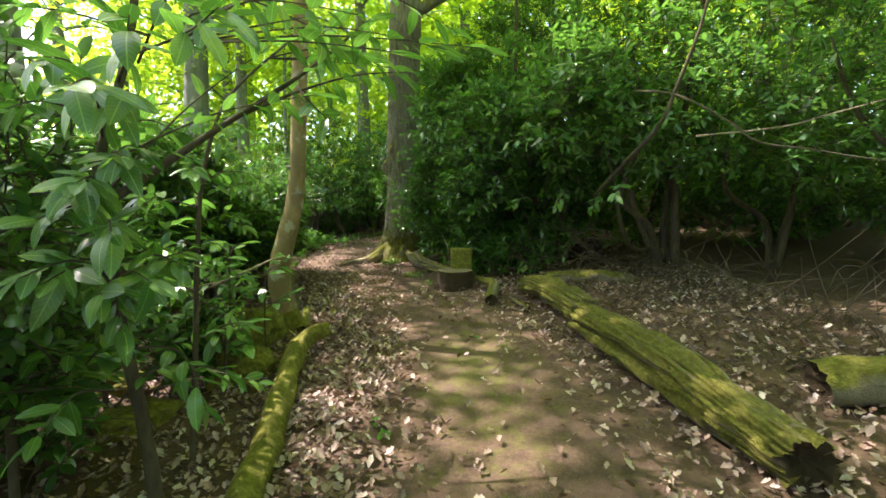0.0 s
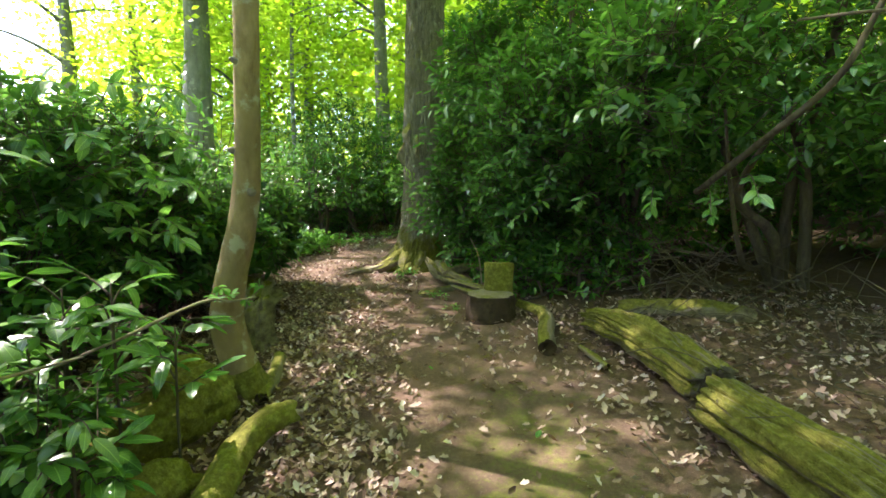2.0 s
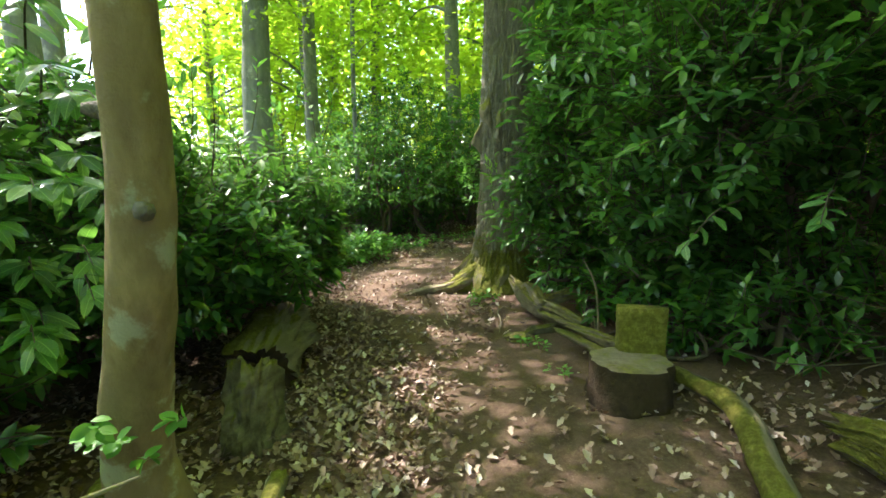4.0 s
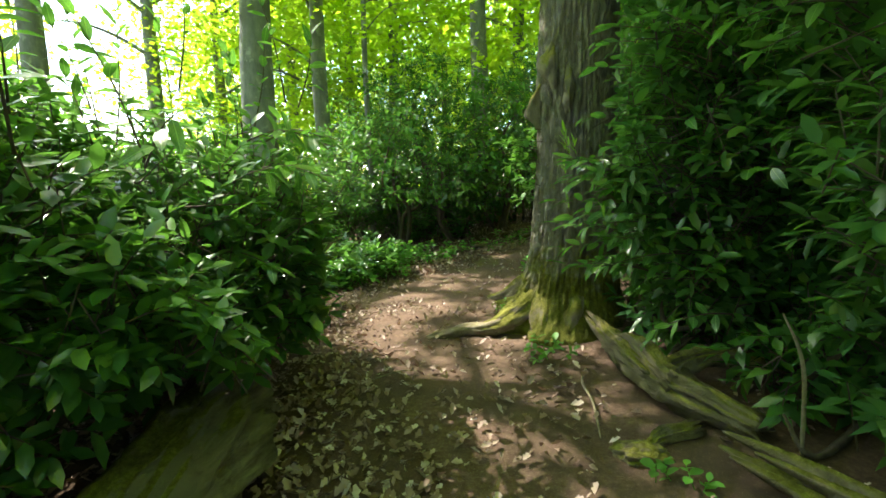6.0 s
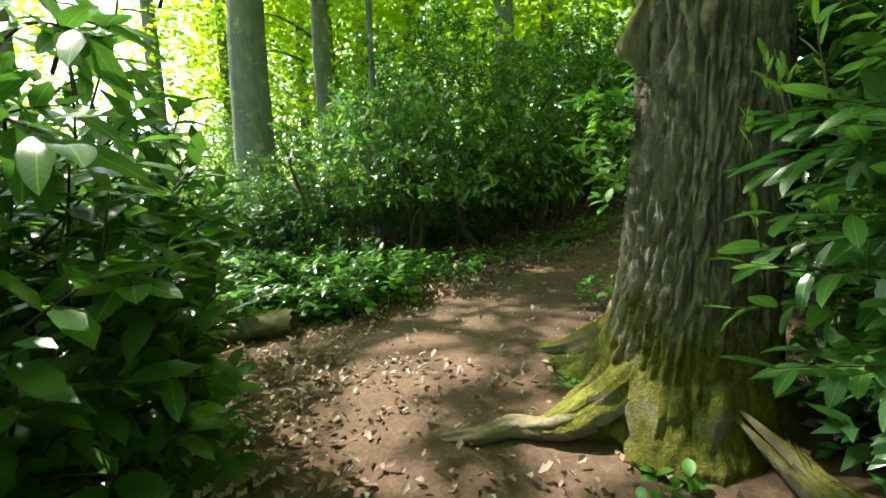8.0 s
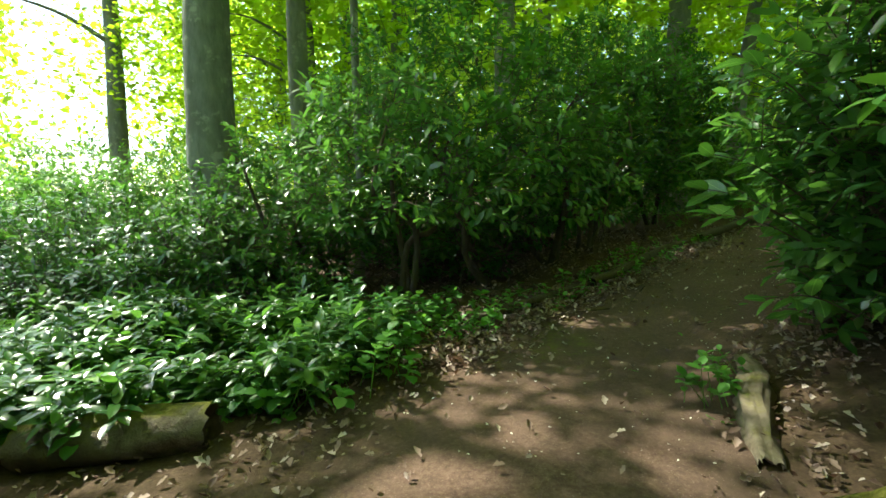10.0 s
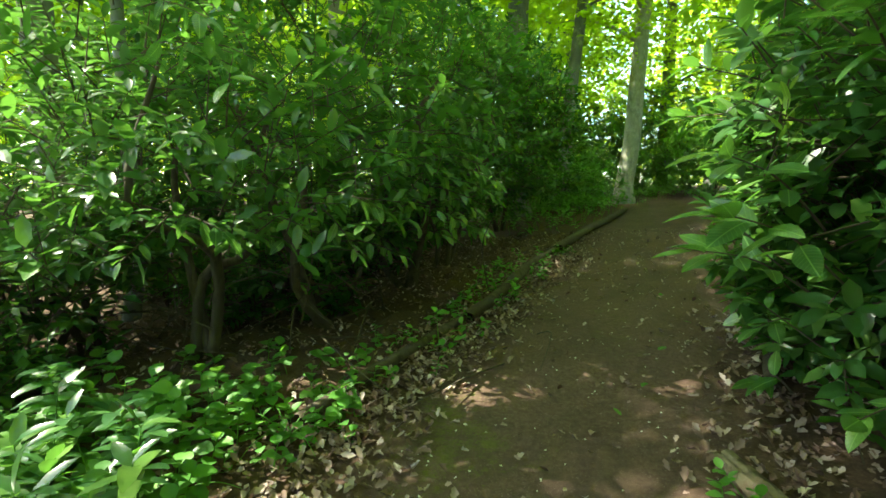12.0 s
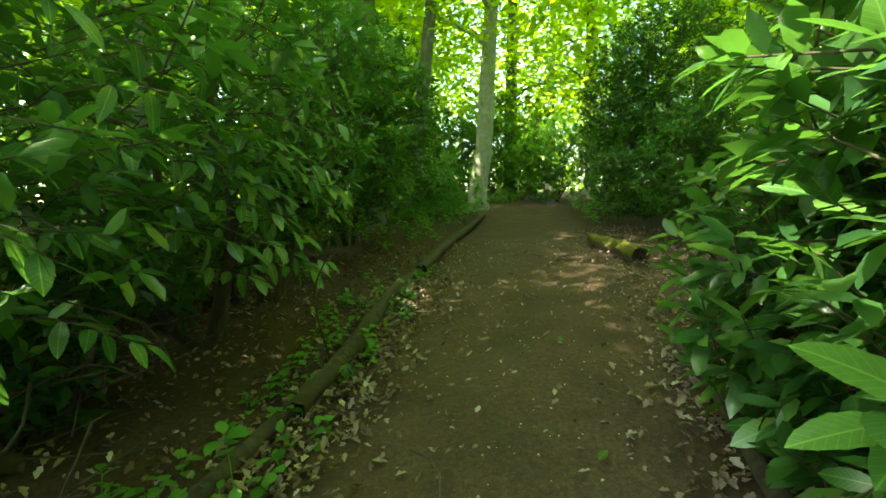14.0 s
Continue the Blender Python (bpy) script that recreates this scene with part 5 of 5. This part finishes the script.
for a, b, n, l in (((-0.05, 8.6, 1.3), (-0.80, 8.75, 1.38), 10, 0.11), ((0.0, 8.5, 1.5), (-0.55, 9.0, 1.5), 9, 0.11), ((0.0, 8.4, 1.1), (-0.70, 8.28, 1.05), 10, 0.12), ((0.1, 8.4, 1.8), (-0.50, 8.2, 1.9), 10, 0.13), ((0.1, 8.2, 0.8), (-0.45, 8.0, 0.75), 10, 0.12),
                   ((0.0, 8.5, 0.95), (-0.45, 8.2, 0.6), 9, 0.11), ((0.1, 8.3, 2.1), (-0.45, 8.0, 2.4), 9, 0.13), ((0.3, 7.9, 1.5), (-0.2, 7.5, 1.6), 10, 0.13)):
    shoot(shaded, [a, Vector(a).lerp(Vector(b), 0.5) + Vector((0, 0, 0.05)), b], 0.006, n, l, 0.25)
for k in range(34):
    b = Vector((RNG.uniform(-1.06, -0.55), RNG.uniform(8.2, 8.75), RNG.uniform(1.02, 1.72)))
    a = Vector((-0.15, 8.65, b.z - 0.12)) + Vector(RNG.uniform(-0.12, 0.12, 3))
    shoot(shaded, [a, a.lerp(b, 0.5) + Vector((0, 0, 0.05)), b], 0.005, 11, 0.13, 0.4)
    if k % 4 == 0:
        shoot(shaded, [b, b + Vector((-0.02, 0, 0.08)), b + Vector((-0.03, 0.02, 0.17))], 0.003, 5, 0.06, 0.3, -0.6, "new_shoot", YOUNG)
for k in range(16):
    b = Vector((RNG.uniform(-0.82, -0.45), RNG.uniform(8.2, 8.6), RNG.uniform(1.7, 2.7)))
    a = Vector((0.0, 8.6, b.z - 0.1)) + Vector(RNG.uniform(-0.12, 0.12, 3))
    shoot(shaded, [a, a.lerp(b, 0.5) + Vector((0, 0, 0.05)), b], 0.005, 10, 0.12, 0.35)
for k in range(14):
    b = Vector((RNG.uniform(-0.62, -0.1), RNG.uniform(6.9, 7.6), RNG.uniform(2.15, 3.1)))
    a = Vector((0.4, 7.6, b.z - 0.05)) + Vector(RNG.uniform(-0.15, 0.15, 3))
    shoot(shaded, [a, a.lerp(b, 0.5) + Vector((0, 0, 0.05)), b], 0.005, 10, 0.13, 0.3)
over = thing("laurel_shoots", *on(1.5, 6.6), "low laurel boughs hanging over the logs", "plant")
for a, b, n, l in (((0.9, 6.9, 1.5), (0.34, 6.12, 1.27), 10, 0.11), ((1.3, 6.7, 1.55), (0.88, 5.98, 1.40), 11, 0.12), ((1.7, 6.3, 1.6), (1.32, 5.33, 1.40), 12, 0.13), ((2.1, 6.1, 1.6), (1.66, 5.12, 1.36), 11, 0.13), ((2.3, 5.9, 1.7), (1.80, 4.82, 1.50), 11, 0.13),
                   ((1.4, 6.2, 2.2), (0.74, 5.10, 2.12), 9, 0.13), ((2.6, 5.8, 2.3), (2.3, 4.75, 2.3), 10, 0.13), ((1.9, 6.7, 1.0), (1.68, 6.5, 0.65), 8, 0.12), ((0.7, 7.0, 1.9), (0.12, 6.45, 1.8), 9, 0.12)):
    shoot(over, [a, Vector(a).lerp(Vector(b), 0.5) + Vector((0, 0, 0.06)), b], 0.007, n, l, 0.2)
bank = thing("laurel_shoots", *on(-3.0, 13.2), "laurel tips hanging from the bank of leaves", "plant")
for a, b, n, l in (((-3.3, 12.7, 2.0), (-3.02, 12.0, 2.18), 8, 0.14), ((-3.0, 13.5, 1.6), (-2.62, 13.0, 1.25), 10, 0.13), ((-2.7, 13.8, 2.1), (-2.12, 13.25, 2.05), 10, 0.13), ((-3.8, 12.8, 1.8), (-3.5, 12.25, 1.92), 9, 0.14), ((-3.2, 13.1, 1.9), (-2.78, 12.7, 1.85), 9, 0.13),
                   ((-2.5, 14.5, 1.6), (-1.75, 14.1, 1.45), 10, 0.13), ((-2.6, 14.3, 2.6), (-2.05, 14.1, 2.65), 9, 0.13), ((-2.0, 15.3, 1.8), (-1.3, 15.0, 1.6), 10, 0.13), ((-2.9, 13.6, 1.3), (-2.3, 13.35, 1.2), 10, 0.13), ((-2.2, 15.0, 2.2), (-1.5, 14.8, 2.3), 9, 0.13)):
    shoot(bank, [a, Vector(a).lerp(Vector(b), 0.5) + Vector((0, 0, 0.05)), b], 0.006, n, l, 0.25)
for k in range(46):
    u = RNG.random()
    edge_x, edge_y = -3.5 + 2.2 * u, 12.35 + 2.6 * u
    b = Vector((edge_x + RNG.uniform(-0.15, 0.25), edge_y + RNG.uniform(-0.3, 0.2), RNG.uniform(1.25, 2.6)))
    a = b + Vector((-0.6, 0.45, RNG.uniform(-0.05, 0.2)))
    shoot(bank, [a, a.lerp(b, 0.5) + Vector((0, 0, 0.07)), b], 0.006, 10, 0.15, 0.2, 0.25)
left = thing("laurel_shoots", *on(-2.8, 7.5), "glossy laurel shoots beside the path", "plant")
for a, b, n, l in (((-2.9, 7.5, 1.2), (-2.18, 7.2, 1.2), 10, 0.14), ((-2.9, 7.6, 1.5), (-2.1, 7.25, 1.68), 10, 0.15), ((-2.8, 7.4, 0.9), (-2.25, 7.1, 0.85), 10, 0.14), ((-3.0, 7.3, 1.7), (-2.35, 6.9, 1.9), 10, 0.16), ((-2.9, 7.9, 1.1), (-2.35, 7.85, 1.1), 9, 0.14), ((-3.0, 7.2, 1.2), (-2.5, 6.75, 1.15), 9, 0.15)):
    shoot(left, [a, Vector(a).lerp(Vector(b), 0.5) + Vector((0, 0, 0.06)), b], 0.006, n, l, 0.25)


for k in range(16):
    y = RNG.uniform(7.5, 8.4)
    b = Vector((-1.58 - 0.82 * (y - 6.99) - RNG.uniform(0, 0.3), y, RNG.uniform(1.32, 2.0)))
    a = b + Vector((-0.55, RNG.uniform(0.0, 0.3), RNG.uniform(-0.2, 0.05)))
    shoot(left, [a, a.lerp(b, 0.5) + Vector((0, 0, 0.06)), b], 0.006, 11, 0.15, 0.25)


layered = thing("laurel_shoots", *on(-3.0, 5.0), "layered laurel sprays behind the young tree", "plant")
for k in range(30):
    b = Vector((RNG.uniform(-3.3, -2.0), RNG.uniform(4.55, 5.3), RNG.uniform(1.0, 2.35)))
    a = b + Vector((-0.5, 0.35, RNG.uniform(-0.15, 0.1)))
    shoot(layered, [a, a.lerp(b, 0.5) + Vector((0, 0, 0.08)), b], 0.006, 10, 0.16, 0.25)
BOUGHS = [("dark leaning bough inside the laurel", [(2.0, 6.1, 1.55), (2.1, 5.4, 1.9), (2.28, 4.94, 2.25), (2.39, 4.8, 2.63), (2.51, 4.6, 3.2), (2.6, 4.5, 4.0)], 0.03),
          ("pale crooked dead branch", [(2.0, 4.9, 2.6), (2.1, 4.2, 2.4), (2.28, 3.71, 2.09), (2.41, 3.54, 1.91), (2.65, 3.3, 1.82), (2.95, 3.04, 1.72), (3.4, 2.8, 1.7)], 0.010),
          ("pale dead twig across the shade", [(2.5, 4.6, 2.1), (2.68, 3.7, 2.04), (2.9, 3.5, 2.1), (3.1, 3.25, 2.16)], 0.007),
          ("dark upright stem inside the laurel", [on(1.1, 8.2, 0.0), (1.12, 8.0, 1.7), (1.15, 7.5, 4.0), (1.1, 7.4, 5.5)], 0.05),
          ("slanting dark stem inside the laurel", [on(0.75, 8.1, 0.0), (0.95, 7.9, 1.65), (1.4, 7.5, 2.3), (1.9, 7.1, 2.9)], 0.035),
          ("dark trunk standing in the shade", [on(3.3, 6.9, 0.0), (3.25, 6.8, 1.5), (3.35, 6.5, 3.0), (3.5, 6.3, 5.0)], 0.07),
          ("slanting branch in the shade", [on(2.9, 6.6, 0.3), (2.5, 6.2, 0.9), (2.2, 5.9, 1.5), (2.0, 5.7, 2.2)], 0.03)]
for label, pts, r in BOUGHS:
    v, f = tube(pts, [r * (1 - 0.65 * i / (len(pts) - 1)) for i in range(len(pts))], 10, 0.2, 0.1, rise=6)
    tagged(new("bare_bough", mesh_of("bare_bough", v, f, TWIG if r < 0.008 else STEM)), label, "branch")

for k in range(26):
    a = Vector((RNG.uniform(-4.3, -2.6), RNG.uniform(6.2, 8.5), RNG.uniform(1.45, 2.2)))
    b = a + Vector((RNG.uniform(-0.12, 0.25), RNG.uniform(-0.25, 0.1), RNG.uniform(0.45, 0.8)))
    shoot(left, [a, a.lerp(b, 0.5) + Vector((0.03, 0, 0)), b], 0.006, 10, 0.13, 0.2)


# ---- dry brush ----
def brush(name, label, centre, size, n, material, lengths=(0.4, 1.3), r=0.004):
    """A tangle of thin dead twigs, too many to count."""
    pieces = []
    for k in range(n):
        c = Vector((centre[0] + RNG.normal(0, size[0]), centre[1] + RNG.normal(0, size[1]), 0))
        c.z = float(tilt(c.x, c.y)) + abs(RNG.normal(0, size[2]))
        d = Vector((RNG.normal(0, 1), RNG.normal(0, 1), RNG.normal(0.0, 0.55))).normalized() * RNG.uniform(*lengths)
        m = c + d * 0.5 + Vector(RNG.normal(0, 0.08, 3))
        e = c + d
        e.z = max(e.z, float(tilt(e.x, e.y)) + 0.02)
        pieces.append(tube([c, m, e], [r, r * 0.8, r * 0.3], 4, rise=3, caps=False))
    v, f = joined(pieces)
    tagged(new(name, mesh_of(name, v, f, material)), label, "twigs", kind="stuff")


brush("dry_brush", "tangle of dry brown twigs under the laurel", (2.7, 4.6, 0), (0.7, 0.8, 0.2), 130, STEM)
brush("dry_brush", "dead twigs over the leaf mould", (3.5, 3.7, 0), (0.9, 0.8, 0.10), 240, STEM, (0.2, 0.7), 0.004)
brush("dry_brush", "bare dark branches under the bushes", (2.2, 6.6, 0), (0.5, 0.4, 0.3), 120, STEM, r=0.006)
brush("dry_brush", "dark bare branches beneath the laurel bank", (-3.9, 14.3, 0), (0.75, 0.5, 0.4), 150, STEM, r=0.007)
brush("dry_brush", "thin dead sticks beneath the leaves", (-4.0, 5.5, 0), (0.45, 0.5, 0.3), 110, STEM, r=0.005)
for pts, r in (([on(-2.5, 3.1, 0.75), (-2.2, 3.25, 0.78), (-1.94, 3.34, 0.81), (-1.6, 3.5, 0.88)], 0.009), ([(-1.94, 3.34, 0.81), (-1.88, 3.36, 1.0), (-1.92, 3.4, 1.12)], 0.006), ([(-2.3, 3.85, 0.6), (-1.7, 3.8, 0.85), (-1.5, 3.95, 0.95), (-1.41, 4.11, 0.98), (-1.36, 4.22, 0.95), (-1.28, 4.38, 0.94)], 0.008),
               ([on(0.12, 7.6, 0.0), (0.08, 7.55, 0.75), (-0.03, 7.5, 1.0)], 0.009), ([on(-0.77, 8.47, 0.0), on(-0.80, 8.22, 0.015), on(-0.75, 7.97, 0.015), on(-0.73, 7.65, 0.0)], 0.008), ([on(-2.2, 8.20, 0.01), on(-2.05, 8.33, 0.015), on(-1.88, 8.34, 0.01)], 0.006)):
    v, f = tube(pts, [r] * (len(pts) - 1) + [r * 0.4], 8, 0.25, rise=6)
    tagged(new("fallen_branch", mesh_of("fallen_branch", v, f, TWIG)), "bare dead branch, pale and dry", "branch")

log("dead_root", "half-buried brown root in the bare soil", [on(-1.22, 10.65, 0.0), on(-1.12, 11.1, 0.03), on(-1.0, 11.45, 0.04), on(-0.93, 11.85, 0.02)], [0.05, 0.075, 0.075, 0.04], CUT_TOP, 30, 0.35, 0.4, 0.06, False, 0.6, "dead wood")


# ---- leaf litter ----
def litter(name, label, n, box, chance, size=(0.028, 0.068)):
    x = RNG.uniform(box[0], box[1], n)
    y = RNG.uniform(box[2], box[3], n)
    off, side = off_path(x, y)
    keep = RNG.random(n) < chance(x, y, off, side)
    x, y, off = x[keep], y[keep], off[keep]
    n = len(x)
    at = np.stack((x, y, tilt(x, y) + 0.05 * np.clip(off, 0, 1) + RNG.uniform(0.0, 0.022, n)), 1)
    a = RNG.uniform(0, 6.28, n)
    way = np.stack((np.cos(a), np.sin(a), RNG.normal(0, 0.22, n)), 1)
    face = RNG.normal(0, 0.33, (n, 3)) + np.array((0, 0, 1.0))
    v, f = leaves(at, way, face, RNG.uniform(*size, n), 0.36, LEAF_DEAD, -0.45, 0.8)
    tagged(new(name, mesh_of(name, v, f, DEAD)), label, "leaf litter", kind="stuff")


def near_chance(x, y, off, side):
    drift_left = np.where(side < 0, np.exp(-((off + 0.42) / 0.42) ** 2), 0) * np.clip((8.2 - y) / 1.8, 0.12, 1) * np.clip((y - 0.5) / 2, 0.3, 1)
    edge = np.where(side < 0, 0.6, 0.25) * np.exp(-(off / 0.35) ** 2) * np.clip((9.3 - y) / 1.2, 0.22, 1)
    out = np.where(off > 0.1, np.where(side < 0, 0.38, 0.26), 0.0)
    stray = 0.06 * (1 + 0.8 * np.sin(2.1 * x + 1.3 * y))
    shade = np.where((side > 0) & (y > 6.6) & (x > -0.62), 0.12, 1.0)
    return shade * np.maximum.reduce((drift_left, edge, out, stray))


litter("leaf_litter", "pale brown fallen leaves on the path", 84000, (-4.0, 3.6, 0.6, 10.0), near_chance)
litter("leaf_litter", "fallen leaves along the shaded path", 30000, (-5.5, 5, 9.5, 19), lambda x, y, off, side: np.where(off > 0.0, 0.5 + 0.5 * np.exp(-(off / 0.4) ** 2), 0.10 + 0.4 * np.exp(-(off / 0.25) ** 2)), (0.018, 0.06))

litter("leaf_litter", "pale dead leaves drifted along the path's edge", 26000, (-4.0, 1.5, 11.6, 17), lambda x, y, off, side: np.where(side < 0, 0.9, 0.35) * np.exp(-((off - 0.1) / 0.28) ** 2))


# ---- low plants ----
def carpet(name, label, n, box, chance, height, length, count, wide, material, shape=LEAF_FINE):
    x, y = RNG.uniform(box[0], box[1], n), RNG.uniform(box[2], box[3], n)
    off, side = off_path(x, y)
    keep = RNG.random(n) < chance(x, y, off, side)
    x, y = x[keep], y[keep]
    n = len(x)
    h = RNG.uniform(*height, n) * (0.8 + 0.3 * np.sin(x * 2.7) * np.sin(y * 2.1))
    way = RNG.normal(0, 0.28, (n, 3)) + np.array((0, 0, 1.0))
    base = np.stack((x, y, tilt(x, y) + 0.03), 1)
    tips = base + unit(way) * h[:, None]
    v, f = sprays(tips, way, count, length, 0.09, wide, shape, 0.35)
    tv, tf = twigs(tips, way, h[:, None], 0.0025)
    ob = thing(name, float(x.mean()), float(y.mean()), float(tilt(x.mean(), y.mean())), label, "plants", kind="stuff")
    part("leaves", mesh_of("leaves", v, f, material), ob, "", "stuff")
    part("stalks", mesh_of("stalks", tv, tf, HERB), ob, "", "stuff")


carpet("ground_plants", "bright green bramble and nettle carpet beside the bend", 2600, (-7.5, -1.6, 10.2, 13.6), lambda x, y, off, side: np.where((side < 0) & ((y > 10.75) | (x < -4.4)) & (off > 0.06 + 0.12 * np.clip(y - 11.3, 0, 1)), np.clip(1.25 - 0.12 * np.abs(x + 4), 0.3, 1) * np.clip(0.12 + 0.9 * off + 0.5 * np.sin(3.1 * x + 1.7 * y) * np.sin(2.3 * x - 2.9 * y), 0.08, 1) * np.clip(1 - 1.6 * (y - 12.35), 0.12, 1), 0), (0.08, 0.36), 0.09, 6, 0.47, HERB)
carpet("laurel_seedlings", "low young laurel shoots in the clearing", 1100, (-9.5, -3.6, 9.9, 13.4), lambda x, y, off, side: np.where((side < 0) & (off > 0.7) & ((y > 10.8) | (x < -5)), np.clip((-x - 3.4) / 2.0, 0, 1) * (y < 12.4), 0), (0.25, 0.65), 0.13, 9, 0.2, LAUREL)
carpet("path_edge_plants", "small ivy and herb leaves along the path's edge", 1500, (-3.5, 1, 12, 17), lambda x, y, off, side: np.where((side < 0) & (off > -0.05) & (off < 0.7), 0.55, 0), (0.04, 0.18), 0.07, 5, 0.45, HERB)
carpet("woodland_herbs", "sunlit low green plants far off", 1800, (-3, 12, 19, 30), lambda x, y, off, side: np.where(off > 0.2, 0.8, 0), (0.15, 0.6), 0.16, 5, 0.3, HERB, LEAF_PLAIN)
carpet("laurel_seedlings", "young laurel rosettes beside the mossy log", 620, (-5.6, -3.2, 10.2, 11.9), lambda x, y, off, side: np.where((side < 0) & (off > 0.35) & ((y > 10.8) | (x < -4.3)), 0.75, 0), (0.25, 0.6), 0.15, 10, 0.19, LAUREL)


def small_plant(x, y, label, n, height, length, wide=0.36):
    ob = thing("small_plant", *on(x, y), label, "plant")
    base = np.array([on(x + RNG.normal(0, 0.07), y + RNG.normal(0, 0.07), 0.0) for k in range(n)])
    way = RNG.normal(0, 0.45, (n, 3)) + np.array((0, 0, 1.0))
    h = RNG.uniform(0.4, 1.0, n) * height
    tips = base + unit(way) * h[:, None]
    v, f = sprays(tips, way, 5, length, 0.05, wide, LEAF_FINE)
    part("foliage", mesh_of("foliage", v, f, HERB), ob, "", "stuff")
    v, f = twigs(tips, way, h[:, None], 0.002)
    part("stalk", mesh_of("stalk", v, f, HERB), ob, "", "stuff")


small_plant(-1.02, 8.75, "small bright green plant at the oak's foot", 9, 0.16, 0.07)
small_plant(-1.25, 11.2, "bright green bramble shoot at the path's edge", 9, 0.28, 0.08)
small_plant(-1.12, 11.5, "small bramble shoot in the bare soil", 7, 0.22, 0.07)
small_plant(-1.45, 9.75, "little green seedling among the oak's roots", 5, 0.10, 0.05)
small_plant(-0.2, 6.9, "small green sprout beside the stump", 4, 0.08, 0.05)
small_plant(-0.35, 2.6, "tiny green seedling on the path", 3, 0.05, 0.05)
small_plant(-0.5, 7.35, "small green plant beside rotten wood", 5, 0.10, 0.06)


def fern(x, y, label, fronds, length):
    ob = thing("fern", *on(x, y), label, "fern")
    base = Vector(on(x, y, 0.02))
    for k in range(fronds):
        a = 6.283 * k / fronds + RNG.uniform(-0.3, 0.3)
        out = Vector((math.cos(a), math.sin(a), 0))
        L = length * RNG.uniform(0.75, 1.1)
        line = [base + out * L * u + Vector((0, 0, L * (0.95 * u - 0.85 * u * u))) for u in (0, 0.25, 0.5, 0.75, 1.0)]
        v, f = tube(line, [0.003, 0.003, 0.0025, 0.002, 0.001], 4, rise=3, caps=False)
        rib = part("frond", mesh_of("frond", v, f, HERB), ob)
        at, way = [], []
        side = Vector((-out.y, out.x, 0))
        for j in range(16):
            u = 0.12 + 0.86 * j / 16
            i = min(int(u * 4), 3)
            p = line[i].lerp(line[i + 1], u * 4 - i)
            for sgn in (-1, 1):
                at.append(p)
                way.append(side * sgn + out * 0.35 - Vector((0, 0, 0.1)))
        n = len(at)
        size = np.repeat(0.30 * L * np.sin(np.linspace(0.5, 3.0, 16)) + 0.01, 2)
        v, f = leaves(np.array(at), np.array(way), np.tile((0.0, 0.0, 1.0), (n, 1)), size, 0.16, LEAF_PLAIN)
        part("pinnae", mesh_of("pinnae", v, f, HERB), rib, "", "stuff")


fern(-2.95, 12.35, "small green fern at the edge of the herbs", 7, 0.34)
fern(-3.35, 11.9, "young green fern among brambles", 6, 0.30)


def petals():
    n = 1500
    x, y = RNG.uniform(-3, 4, n), RNG.uniform(10.5, 19, n)
    off, side = off_path(x, y)
    x, y = x[off < -0.05], y[off < -0.05]
    n = len(x)
    at = np.stack((x, y, tilt(x, y) + 0.012), 1)
    v, f = leaves(at, RNG.normal(0, 1, (n, 3)) * np.array((1, 1, 0.1)), np.tile((0.0, 0.0, 1.0), (n, 1)), RNG.uniform(0.008, 0.02, n), 0.4, LEAF_PLAIN, -0.3, 0.5)
    tagged(new("fallen_petals", mesh_of("fallen_petals", v, f, PETAL)), "tiny pale petals scattered on the path", "petals", kind="stuff")


PETAL = leaf_material("pale_petal", [(0.0, (0.45, 0.43, 0.36)), (1.0, (0.75, 0.73, 0.66))], (0.6, 0.6, 0.5), 0.2, 0.6)
petals()
for x, y, a, size in ((-0.6, 13.0, 0.4, 0.09), (-1.2, 12.3, 1.6, 0.08), (-1.6, 11.6, 2.9, 0.07), (0.1, 14.2, 0.9, 0.09), (-0.1, 13.4, 2.2, 0.08), (-0.9, 12.6, 4.0, 0.10), (0.35, 4.2, 1.1, 0.08), (-0.3, 5.1, 2.0, 0.07)):
    ob = new("fallen_leaf", LEAVES[int(size * 1000) % 5])
    ob.matrix_basis = Matrix.Translation(on(x, y, 0.03)) @ pose(0, 0, 0, 8, -10, math.degrees(a)) @ Matrix.Scale(size, 4)
    tagged(ob, "fresh green leaf fallen on the path", "leaf", "fallen green leaves")
